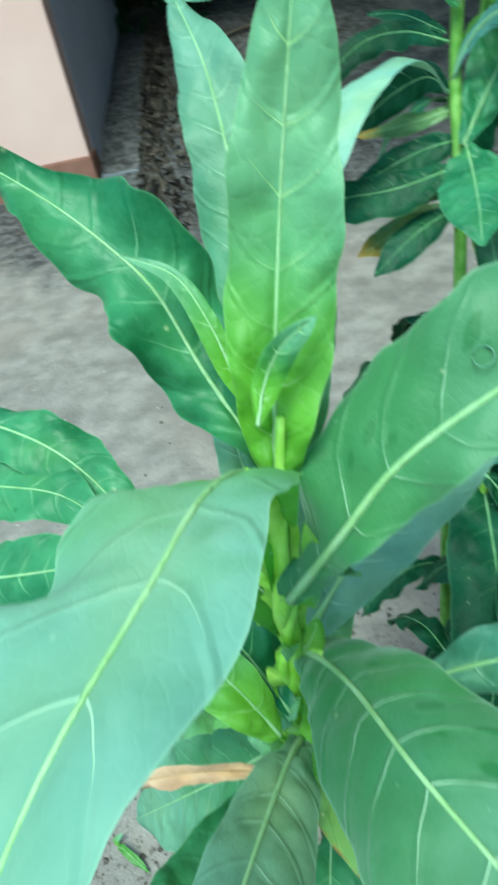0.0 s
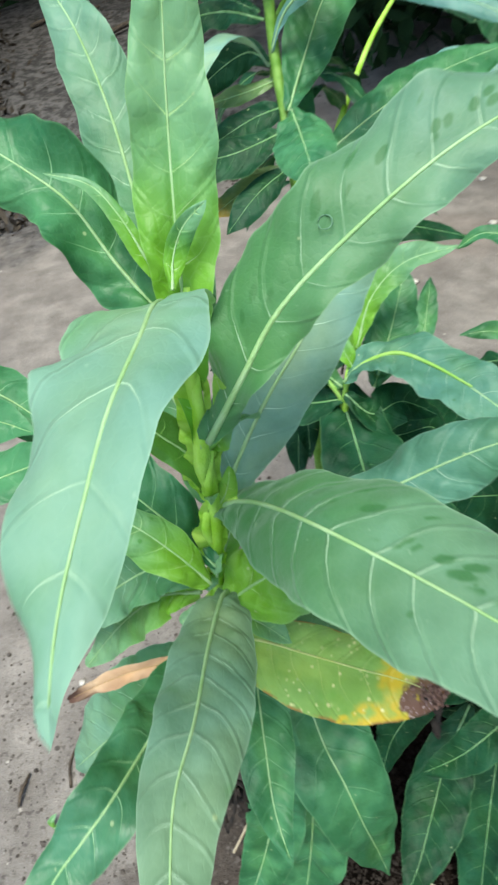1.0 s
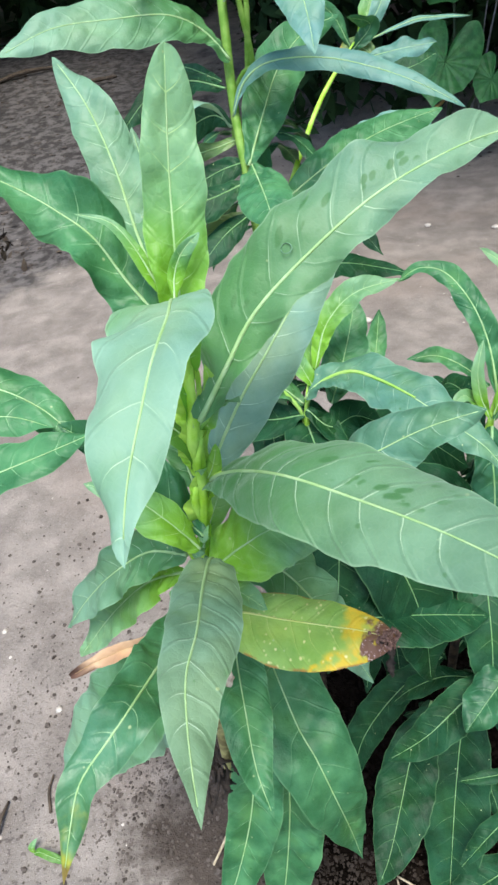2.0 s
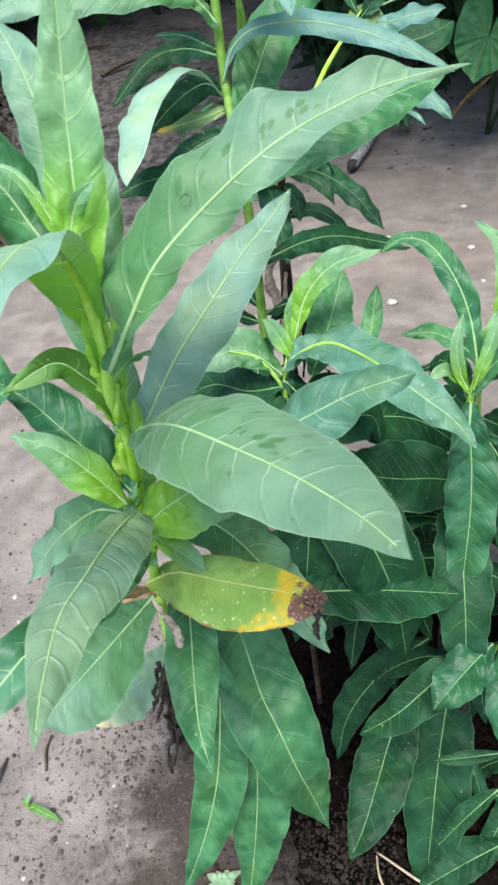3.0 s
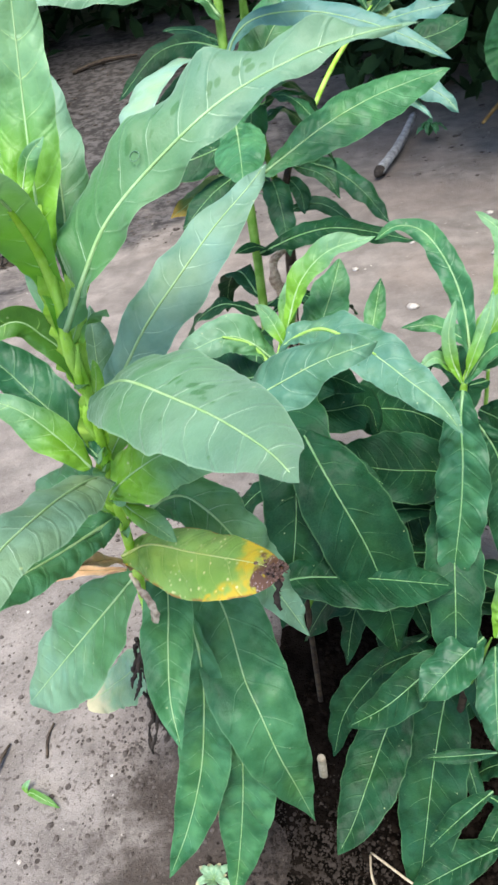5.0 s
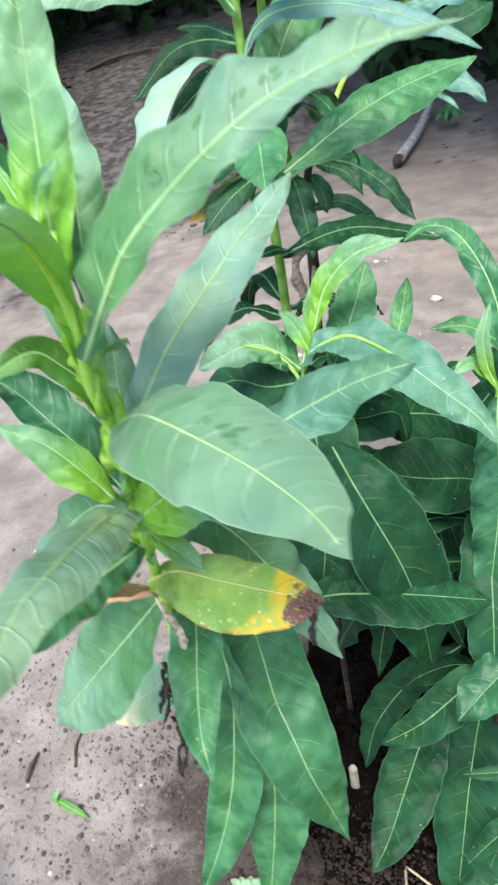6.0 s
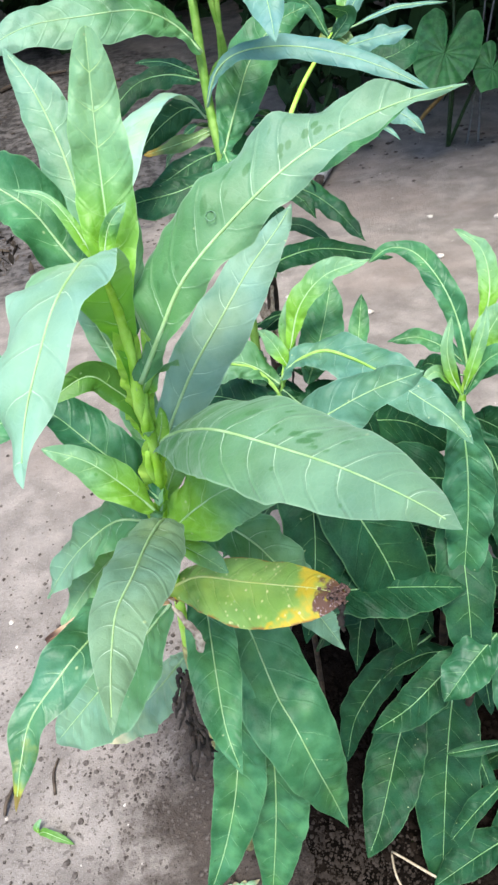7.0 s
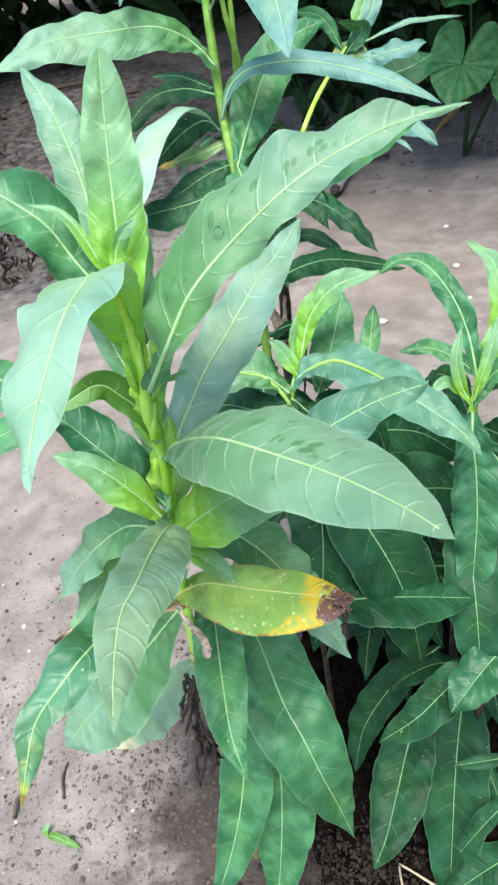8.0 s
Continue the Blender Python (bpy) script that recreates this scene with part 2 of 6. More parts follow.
LEAF = {
    "mat": leaf_material("leaf_mature", (0.008, 0.060, 0.023), (0.032, 0.138, 0.058), (0.22, 0.42, 0.20), (0.12, 0.40, 0.03), 0.16, line=0.60, rough=0.48, spec=0.34, warmth=0.5),
    "top": leaf_material("leaf_upper", (0.060, 0.170, 0.074), (0.122, 0.275, 0.146), (0.38, 0.56, 0.36), (0.24, 0.58, 0.04), 0.25, fresh=0.6, base=(0.042, 0.165, 0.038), bloom=0.28, line=0.8, rough=0.54, spec=0.42),
    # Blade colour raised: reflected sky is painted in
    "topf": leaf_material("leaf_upper_fresh", (0.130, 0.270, 0.180), (0.198, 0.360, 0.260), (0.44, 0.62, 0.42), (0.22, 0.58, 0.02), 0.26, fresh=0.9, base=(0.140, 0.370, 0.012), line=0.8, bloom=0.2, rough=0.62, spec=0.35, relief=0.5),
    "mid": leaf_material("leaf_middle", (0.013, 0.090, 0.032), (0.068, 0.218, 0.090), (0.28, 0.48, 0.25), (0.16, 0.45, 0.04), 0.18, line=0.75, warmth=0.45, rough=0.47, spec=0.28, relief=1.1),
    # Lower leaves: the clump's shade is painted into this darker green
    "deep": leaf_material("leaf_lower_shaded", (0.0034, 0.028, 0.010), (0.012, 0.065, 0.027), (0.22, 0.42, 0.18), (0.05, 0.20, 0.02), 0.07, rough=0.52, line=0.40, spec=0.15, warmth=0.6, relief=1.4),
    "spot": leaf_material("leaf_spotted", (0.062, 0.155, 0.070), (0.108, 0.232, 0.120), (0.42, 0.57, 0.38), (0.22, 0.50, 0.04), 0.20, spots="left", fresh=0.62, line=0.85, base=(0.034, 0.160, 0.022), bloom=0.16, rough=0.56, spec=0.40, relief=0.7, down=0.32),
    "blue": leaf_material("leaf_bluish", (0.052, 0.155, 0.090), (0.105, 0.245, 0.165), (0.40, 0.56, 0.42), (0.14, 0.40, 0.05), 0.18, line=0.6, rough=0.54, spec=0.34),
    "grey": leaf_material("leaf_greyish", (0.118, 0.216, 0.122), (0.190, 0.308, 0.188), (0.46, 0.62, 0.46), (0.18, 0.46, 0.06), 0.20, line=0.9, rough=0.60, spec=0.36, relief=0.6),
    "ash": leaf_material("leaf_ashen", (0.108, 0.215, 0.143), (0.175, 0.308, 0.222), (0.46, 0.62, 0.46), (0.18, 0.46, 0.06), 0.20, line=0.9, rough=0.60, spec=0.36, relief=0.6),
    # Bluish sky reflection put into the colour of upward-facing leaves
    "bloom": leaf_material("leaf_sky_sheen", (0.066, 0.180, 0.145), (0.120, 0.260, 0.215), (0.32, 0.50, 0.42), (0.16, 0.40, 0.08), 0.18, line=0.25, rough=0.54, spec=0.38),
    "young": leaf_material("leaf_young", (0.075, 0.245, 0.055), (0.160, 0.370, 0.140), (0.44, 0.64, 0.28), (0.34, 0.66, 0.03), 0.34, fresh=0.9, line=0.75, bloom=0.34, rough=0.5, spec=0.4, mesh=0.08, relief=0.6, base=(0.165, 0.375, 0.022)),
    "bract": leaf_material("leaf_bract", (0.150, 0.360, 0.030), (0.280, 0.500, 0.090), (0.50, 0.68, 0.24), (0.36, 0.70, 0.04), 0.30, line=0.7, rough=0.5, spec=0.4, mesh=0.08),
    "olive": leaf_material("leaf_curled_young", (0.036, 0.120, 0.014), (0.085, 0.225, 0.034), (0.30, 0.50, 0.12), (0.26, 0.52, 0.02), 0.26, line=0.7, rough=0.5, fresh=0.5, base=(0.100, 0.260, 0.025)),
    # Pale because the gloss of the sky is put into the colour
    "pale": leaf_material("leaf_sky_lit", (0.20, 0.36, 0.25), (0.28, 0.45, 0.33), (0.42, 0.60, 0.40), (0.30, 0.50, 0.10), 0.25, line=0.2, relief=0.5),
    "old": leaf_material("leaf_olive", (0.055, 0.13, 0.035), (0.12, 0.21, 0.06), (0.34, 0.38, 0.10), (0.25, 0.35, 0.04), 0.2, tip=(0.45, 0.27, 0.03)),
    "oldtip": leaf_material("leaf_fading", (0.19, 0.35, 0.20), (0.29, 0.46, 0.27), (0.45, 0.54, 0.30), (0.25, 0.42, 0.08), 0.25, tip=(0.55, 0.49, 0.30), line=0.4),
    "yellow": leaf_material("leaf_yellowing", (0.205, 0.375, 0.070), (0.330, 0.510, 0.115), (0.56, 0.64, 0.20), (0.42, 0.48, 0.03), 0.25, yellow=True, line=0.7),
    "dry": leaf_material("leaf_dry", (0.34, 0.20, 0.12), (0.60, 0.42, 0.27), (0.55, 0.42, 0.28), (0.45, 0.28, 0.14), 0.15, rough=0.8, line=0.2, spec=0.2, tip=(0.10, 0.055, 0.045)),
    "toptip": leaf_material("leaf_upper_worn", (0.028, 0.118, 0.046), (0.068, 0.205, 0.100), (0.36, 0.56, 0.30), (0.20, 0.52, 0.04), 0.24, tip=(0.16, 0.11, 0.02), late=True, line=0.65),
}
# how strongly a blade swells between its side veins
QUILT = {"spot": 0.7, "grey": 0.85, "ash": 0.85, "topf": 0.9, "pale": 0.3, "bloom": 0.7, "blue": 1.3, "yellow": 0.9, "dry": 1.6, "top": 1.3, "toptip": 1.4, "young": 1.4, "deep": 0.9, "mat": 1.2, "mid": 1.35}
LEAF_LABEL = {"yellow": "yellowing leaf with a brown withered tip", "dry": "tan dried shrivelled leaf", "old": "fading olive leaf", "oldtip": "fading leaf with pale tip", "spot": "grey-green leaf with dark round spots", "pale": "folded leaf with the sky's glare painted pale"}


def stalk_material(name, a, b, rough=0.5, share=0.3):
    k = Nodes(name)
    place = k.coords()
    n, f = k.noise(place, 60.0), k.noise(place, 400.0, 2.0)
    col = k.mix(k.step(n, 0.35, 0.65), a, b)
    return k.surface(col, rough, f, 0.0008, b, share, 0.35)


def plain_material(name, a, b, scale, rough=0.8, depth=0.002, spec=0.3, vary=0.0):
    k = Nodes(name)
    place = k.coords()
    n, f = k.noise(place, scale), k.noise(place, scale * 9, 3.0)
    col = k.mix(k.step(n, 0.32, 0.68), a, b)
    if vary:
        col = k.mix(k.math("MULTIPLY", k.island(), vary), col, b)
    return k.surface(col, rough, f, depth, spec=spec)


RIB = stalk_material("midrib_green", (0.33, 0.53, 0.22), (0.44, 0.63, 0.33))
RIB_YOUNG = stalk_material("midrib_young", (0.30, 0.54, 0.10), (0.42, 0.64, 0.18))
SCAR = stalk_material("scar_green", (0.09, 0.21, 0.11), (0.15, 0.30, 0.18))
TARO_VEIN = stalk_material("taro_vein", (0.03, 0.13, 0.035), (0.05, 0.18, 0.05))
RIB_DEEP = stalk_material("midrib_dark", (0.20, 0.40, 0.15), (0.31, 0.51, 0.25))
RIB_YELLOW = stalk_material("midrib_yellow", (0.58, 0.64, 0.18), (0.70, 0.73, 0.32))
RIB_DRY = stalk_material("midrib_dry", (0.34, 0.22, 0.10), (0.50, 0.36, 0.20), 0.8)
STEM = stalk_material("stem_green", (0.38, 0.68, 0.05), (0.54, 0.82, 0.17))
STEM_DULL = stalk_material("stem_dull_green", (0.15, 0.33, 0.04), (0.27, 0.47, 0.10))
FRILL = stalk_material("frill_green", (0.30, 0.56, 0.04), (0.48, 0.72, 0.13), 0.5, 0.45)
TARO_STALK = stalk_material("taro_stalk", (0.008, 0.022, 0.007), (0.02, 0.05, 0.014), 0.5, 0.05)
# Brown wood; on the clump's stem feet it paints in shade
STEM_WOODY = stalk_material("stem_woody_shaded", (0.018, 0.012, 0.008), (0.065, 0.042, 0.026), 0.85, 0.02)
DRIED = plain_material("dried_tissue", (0.27, 0.18, 0.13), (0.60, 0.48, 0.37), 170.0, 0.85, 0.0012)
STEM_FOOT = stalk_material("stem_foot", (0.14, 0.12, 0.05), (0.34, 0.33, 0.14), 0.7, 0.05)
ROTTEN = stalk_material("rotten_tissue", (0.007, 0.005, 0.004), (0.030, 0.021, 0.016), 0.8, 0.05)


def soil_material():
    k = Nodes("soil")
    place = k.coords()
    big, mid, fine, grit = k.noise(place, 0.9, 3.0), k.noise(place, 9.0, 4.0), k.noise(place, 60.0, 4.0, 0.65), k.noise(place, 420.0, 2.0)
    col = k.mix(k.step(mid, 0.3, 0.7), (0.163, 0.142, 0.128), (0.263, 0.232, 0.209))
    col = k.mix(k.step(big, 0.50, 0.62, 0.0, 0.5), col, (0.215, 0.170, 0.145))
    col = k.mix(k.step(fine, 0.58, 0.72, 0.0, 0.4), col, (0.100, 0.080, 0.070))
    stain = k.math("MULTIPLY", k.step(k.noise(place, 3.2, 4.0, 0.6), 0.46, 0.64), 0.5)
    col = k.mix(stain, col, (0.130, 0.112, 0.102))
    col = k.mix(k.step(grit, 0.60, 0.72, 0.0, 0.5), col, (0.48, 0.43, 0.40))
    near = k.tree.nodes.new("ShaderNodeVectorMath")
    near.operation = "DISTANCE"
    k.tree.links.new(place, near.inputs[0])
    near.inputs[1].default_value = (0.15, 0.75, 0.0)
    crumbs = k.math("MULTIPLY", k.step(k.noise(place, 75.0, 3.0, 0.6), 0.575, 0.63), k.step(near.outputs["Value"], 0.75, 0.25, 0.10, 0.55))
    col = k.mix(crumbs, col, (0.062, 0.048, 0.042))
    # Brown soil round the clump, with the plants' shade painted in
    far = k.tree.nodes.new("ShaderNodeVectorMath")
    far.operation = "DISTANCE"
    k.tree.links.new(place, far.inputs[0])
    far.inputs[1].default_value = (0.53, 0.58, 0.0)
    clump_shade = k.math("ADD", far.outputs["Value"], k.math("MULTIPLY_ADD", k.noise(place, 7.0, 5.0, 0.65), 0.6, -0.3))
    col = k.mix(k.step(clump_shade, 0.54, 0.36, 0.0, 0.95), col, k.mix(fine, (0.018, 0.014, 0.011), (0.080, 0.062, 0.052)))
    stretch = k.tree.nodes.new("ShaderNodeMapping")
    k.tree.links.new(place, stretch.inputs["Vector"])
    stretch.inputs["Location"].default_value = (0.36, -2.05, 0.0)
    stretch.inputs["Scale"].default_value = (0.42, 0.30, 1.0)
    reach = k.tree.nodes.new("ShaderNodeVectorMath")
    reach.operation = "LENGTH"
    k.tree.links.new(stretch.outputs[0], reach.inputs[0])
    edge = k.math("ADD", reach.outputs["Value"], k.math("MULTIPLY_ADD", k.noise(place, 2.2, 5.0, 0.65), 0.9, -0.45))
    litter = k.mix(k.step(k.noise(place, 14.0, 5.0, 0.7), 0.40, 0.62), (0.020, 0.019, 0.020), (0.105, 0.098, 0.098))
    col = k.mix(k.step(edge, 1.15, 0.88, 0.0, 0.92), col, litter)
    high = k.math("ADD", k.math("MULTIPLY", fine, 1.0), k.math("MULTIPLY", grit, 0.35))
    return k.surface(col, 0.92, high, 0.006, spec=0.2)


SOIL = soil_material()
# Near-black soil colour that paints in the shade under the clump
SHADE_SOIL = plain_material("shade_dark_soil", (0.0025, 0.002, 0.0016), (0.010, 0.0075, 0.006), 25.0, 1.0, 0.006, 0.0)
DRY_STALK = plain_material("dry_grey_stalk", (0.07, 0.07, 0.072), (0.13, 0.13, 0.135), 60.0, 0.9, 0.001)
CRUMB = plain_material("soil_crumb", (0.028, 0.022, 0.019), (0.11, 0.092, 0.082), 90.0, 0.95, 0.001, 0.1, 0.5)
LITTER = plain_material("brown_litter", (0.018, 0.014, 0.011), (0.038, 0.030, 0.025), 70.0, 0.95, 0.001, 0.05, 0.4)
# Litter darkened to near black, painting in the shade of the gaps
MULCH = plain_material("shade_dark_litter", (0.003, 0.0022, 0.0018), (0.012, 0.009, 0.007), 60.0, 1.0, 0.001, 0.0, 0.5)
CRUST = plain_material("withered_crust", (0.055, 0.024, 0.018), (0.26, 0.15, 0.12), 500.0, 0.8, 0.0006, 0.4, 0.4)
PEBBLE = plain_material("pale_stone", (0.36, 0.32, 0.28), (0.56, 0.51, 0.46), 60.0, 0.8, 0.001)
STICK = plain_material("weathered_wood", (0.26, 0.26, 0.26), (0.46, 0.46, 0.47), 30.0, 0.85, 0.004)
CHAR = plain_material("dark_wood_end", (0.03, 0.024, 0.02), (0.07, 0.055, 0.045), 40.0, 0.9, 0.004)
STRAW = plain_material("straw", (0.34, 0.27, 0.18), (0.52, 0.44, 0.32), 120.0, 0.8, 0.0006)
TWIG = plain_material("twig_dark", (0.035, 0.026, 0.02), (0.10, 0.075, 0.055), 90.0, 0.9, 0.0008)
ORANGE = plain_material("dry_blade", (0.36, 0.20, 0.06), (0.55, 0.34, 0.12), 40.0, 0.8, 0.002)
PINK = plain_material("pink_wall_paint", (0.66, 0.42, 0.36), (0.71, 0.47, 0.41), 1.3, 0.85, 0.002)
BROWN = plain_material("brown_plinth_paint", (0.20, 0.085, 0.06), (0.27, 0.13, 0.09), 3.0, 0.7, 0.003)
SLATE = plain_material("grey_cement", (0.10, 0.105, 0.12), (0.17, 0.175, 0.19), 5.0, 0.9, 0.004)
# Side wall: its shade is painted in as a lavender tone
SHADED_WALL = plain_material("wall_paint_shaded", (0.52, 0.49, 0.56), (0.58, 0.55, 0.62), 1.5, 0.85, 0.002)
TARO = leaf_material("taro_leaf", (0.016, 0.090, 0.028), (0.050, 0.200, 0.060), (0.16, 0.38, 0.12), (0.10, 0.34, 0.02), 0.14, rough=0.5, spec=0.35, line=0.45)
# Foliage darkened to near black: deep shade painted into the green
HEDGE = plain_material("hedge_foliage_shaded", (0.008, 0.022, 0.010), (0.028, 0.060, 0.022), 4.0, 0.9, 0.004, 0.08, 0.5)
BARK = plain_material("hedge_bark", (0.030, 0.022, 0.016), (0.07, 0.055, 0.04), 8.0, 0.95, 0.01)


# ---- makers ----
def mesh_object(name, verts, faces, material, parent=None, uvs=None, smooth=True, veins=None):
    me = bpy.data.meshes.new(name)
    me.from_pydata([tuple(v) for v in verts], [], faces)
    if uvs is not None:
        layer = me.uv_layers.new(name="uv")
        loops = np.empty(len(me.loops), dtype=np.int32)
        me.loops.foreach_get("vertex_index", loops)
        layer.data.foreach_set("uv", np.asarray(uvs, dtype=np.float32)[loops].ravel())
        if veins is not None:
            layer = me.uv_layers.new(name="vein")
            layer.data.foreach_set("uv", np.asarray(veins, dtype=np.float32)[loops].ravel())
    if smooth:
        me.polygons.foreach_set("use_smooth", [True] * len(me.polygons))
    me.materials.append(material)
    ob = new(name, me)
    if parent is not None:
        ob.parent = parent
    return ob


def spline(pts, n):
    """n points evenly spaced along a smooth line through pts."""
    p = np.asarray(pts, dtype=float)
    p = np.vstack([2 * p[0] - p[1], p, 2 * p[-1] - p[-2]])
    fine = []
    for i in range(1, len(p) - 2):
        a, b, c, d = p[i - 1], p[i], p[i + 1], p[i + 2]
        for t in np.linspace(0, 1, 24, endpoint=False):
            fine.append(0.5 * (2 * b + (c - a) * t + (2 * a - 5 * b + 4 * c - d) * t * t + (3 * b - a - 3 * c + d) * t ** 3))
    fine.append(p[-2])
    fine = np.array(fine)
    way = np.r_[0, np.cumsum(np.linalg.norm(np.diff(fine, axis=0), axis=1))]
    at = np.linspace(0, way[-1], n)
    return np.stack([np.interp(at, way, fine[:, i]) for i in range(3)], axis=1), way[-1]


def unit(v):
    return v / np.linalg.norm(v)


def frames(c, hint, i0):
    """Tangents and normals along c; the normal at place i0 follows the hint, the rest turn with the line."""
    t = np.gradient(c, axis=0)
    t /= np.linalg.norm(t, axis=1)[:, None]
    n = np.zeros_like(c)
    n[i0] = unit(hint - t[i0] * (hint @ t[i0]))
    for i in range(i0 + 1, len(c)):
        n[i] = unit(n[i - 1] - t[i] * (n[i - 1] @ t[i]))
    for i in range(i0 - 1, -1, -1):
        n[i] = unit(n[i + 1] - t[i] * (n[i + 1] @ t[i]))
    return t, n


def tube(name, pts, radii, material, parent=None, sides=7, n=24, wobble=0.0, seed=0):
    """A tapered round stalk along a smooth line, closed at both ends."""
    c, _ = spline(pts, n)
    t, nn = frames(c, np.array([0.3, -0.8, 0.52]), n // 2)
    b = np.cross(t, nn)
    r = np.interp(np.linspace(0, 1, n), np.linspace(0, 1, len(radii)), radii)
    rng = np.random.default_rng(seed)
    v = []
    for i in range(n):
        for j in range(sides):
            a = 2 * math.pi * j / sides
            rr = r[i] * (1 + wobble * rng.uniform(-1, 1))
            v.append(c[i] + (nn[i] * math.cos(a) + b[i] * math.sin(a)) * rr)
    f = [(i * sides + j, i * sides + (j + 1) % sides, (i + 1) * sides + (j + 1) % sides, (i + 1) * sides + j) for i in range(n - 1) for j in range(sides)]
    f += [tuple(range(sides))[::-1], tuple((n - 1) * sides + j for j in range(sides))]
    return mesh_object(name, v, f, material, parent)


COUNT = [0]
LATTICE = np.random.default_rng(404).uniform(-1, 1, (64, 64))


def ripple(x, y):
    """Smooth noise from -1 to 1 over two arrays."""
    i, j = np.floor(x).astype(int), np.floor(y).astype(int)
    fx, fy = x - i, y - j
    fx, fy = fx * fx * (3 - 2 * fx), fy * fy * (3 - 2 * fy)
    at = lambda p, r: LATTICE[p % 64, r % 64]
    return (at(i, j) * (1 - fx) + at(i + 1, j) * fx) * (1 - fy) + (at(i, j + 1) * (1 - fx) + at(i + 1, j + 1) * fx) * fy


def leaf(plant, pts, wl, wr, hint, look_of, fold=0.12, peak=0.5, blunt=0.88, rib=True, name="leaf", label="", n=84, wavy=1.0, half=12):
    """A lance-shaped blade along its midrib: wl and wr are its half widths, hint its upper side at the widest place. It swells between its side veins and ruffles towards its edges."""
    COUNT[0] += 1
    rng = np.random.default_rng(COUNT[0])
    base = np.array(plant.location)
    c, length = spline(np.asarray(pts) - base, n)
    i0 = int(round(peak * (n - 1)))
    t, nn = frames(c, np.asarray(hint, dtype=float), i0)
    s = np.linspace(0, 1, n)
    a_ = blunt * peak / (1 - peak)
    f = (s ** a_) * ((1 - s) ** blunt)
    f = f / f.max() + 0.12 * np.exp(-(s / 0.05) ** 2)
    waves = rng.uniform(16, 24, 2) * min(0.24, max(0.04, length))
    phase = rng.uniform(0, 6.28, 4)
    amp = rng.uniform(0.14, 0.26) * wavy
    twist = rng.uniform(-0.08, 0.08)
    vs = np.sign(np.linspace(-1, 1, 2 * half + 1)) * np.abs(np.linspace(-1, 1, 2 * half + 1)) ** 0.9
    S, V = np.meshgrid(s, vs, indexing="ij")
    F = f[:, None]
    left = V > 0
    edge = np.abs(V)
    w = np.where(left, wl, wr)
    wv, ph, ph2, ph3 = np.where(left, waves[0], waves[1]), np.where(left, phase[0], phase[1]), np.where(left, phase[3], phase[2]), np.where(left, phase[2], phase[3])
    near_tip = np.minimum(1.0, 4 * (1 - S))
    ww = w * F * (1 + 0.062 * wavy * near_tip * (0.7 * np.sin(wv * 9 * S + ph) + 0.5 * np.sin(wv * 4.1 * S + ph2) + 0.3 * np.sin(wv * 21 * S + phase[2])) * edge)
    small = min(1.0, max(wl, wr) / 0.02)
    size = np.minimum(w, 0.026)
    lift = fold * edge * ww + amp * size * np.minimum(1, 4 * F) * edge ** 2 * np.sin(wv * 6.28 * S + ph3)
    lift -= 0.22 * w * F * edge ** 3
    lift += twist * V * ww
    # side veins: pairs that leave the midrib and bow towards the tip
    pairs = max(4.5, min(12.5, length / 0.0165)) * rng.uniform(0.9, 1.1)
    wander = 0.15 * ripple(S * pairs * 0.9 + phase[0], V * 0.9 + 20.5)
    q = pairs * (S - ww * (0.62 * edge + 0.42 * edge ** 3) / length) + wander
    gap = 1 - np.abs(2 * (q % 1.0) - 1)
    swell = (gap * (2 - gap)) ** 0.8
    quilt = QUILT.get(look_of, 1.0) * small
    inner = np.minimum(1, 3.2 * F) * np.clip(edge * 5, 0, 1) * (1 - 0.45 * edge ** 4)
    quilt = quilt * (1 + 1.6 * np.exp(-(S / 0.34) ** 2))
    lift += 0.0010 * quilt * inner * (swell - 0.6) * (0.75 + 0.5 * ripple(q * 0.9 + 7, V * 2.1 + phase[1]))
    # crumples, finer ruffles of the edge, and a crisped base
    X, Y = S * length, V * ww
    lift += 0.0010 * quilt * inner * ripple(X * 75 + phase[0] * 9, Y * 75 + phase[1] * 9)
    lift += 0.0006 * quilt * inner * ripple(X * 170 + phase[2] * 9, Y * 170 + phase[3] * 9)
    lift += 0.0020 * small * (0.4 + 0.6 * wavy) * np.minimum(1, 4 * F) * edge ** 4 * ripple(X * 85 + phase[2] * 5, np.where(left, 11.5, 50.5))
    lift += 0.0046 * small * (0.4 + 0.6 * wavy) * np.exp(-(S / 0.30) ** 2) * edge ** 2 * np.minimum(1, 5 * F) * ripple(X * 95 + phase[1] * 3, np.where(left, 7.5, 30.5))
    side = np.cross(nn, t)
    P = c[:, None, :] + side[:, None, :] * (V * ww)[..., None] + nn[:, None, :] * lift[..., None]
    m = len(vs)
    uvs = np.stack([S, 0.5 + 0.5 * V], axis=-1).reshape(-1, 2)
    counts = np.stack([q, np.full_like(q, pairs / length * 0.001)], axis=-1).reshape(-1, 2)
    corner = (np.arange(n - 1)[:, None] * m + np.arange(m - 1)[None, :]).ravel()
    faces = np.stack([corner, corner + 1, corner + m + 1, corner + m], axis=1).tolist()
    ob = mesh_object(name, P.reshape(-1, 3).tolist(), faces, LEAF[look_of], plant, uvs, veins=counts)
    if label or look_of in LEAF_LABEL:
        tagged(ob, label or LEAF_LABEL[look_of])
    if rib:
        r0 = min(0.00100, 0.00025 + 0.0034 * length)
        if look_of in ("deep", "mat", "bloom"):
            r0 *= 0.92
        line = c[::2] + nn[::2] * r0 * 0.10
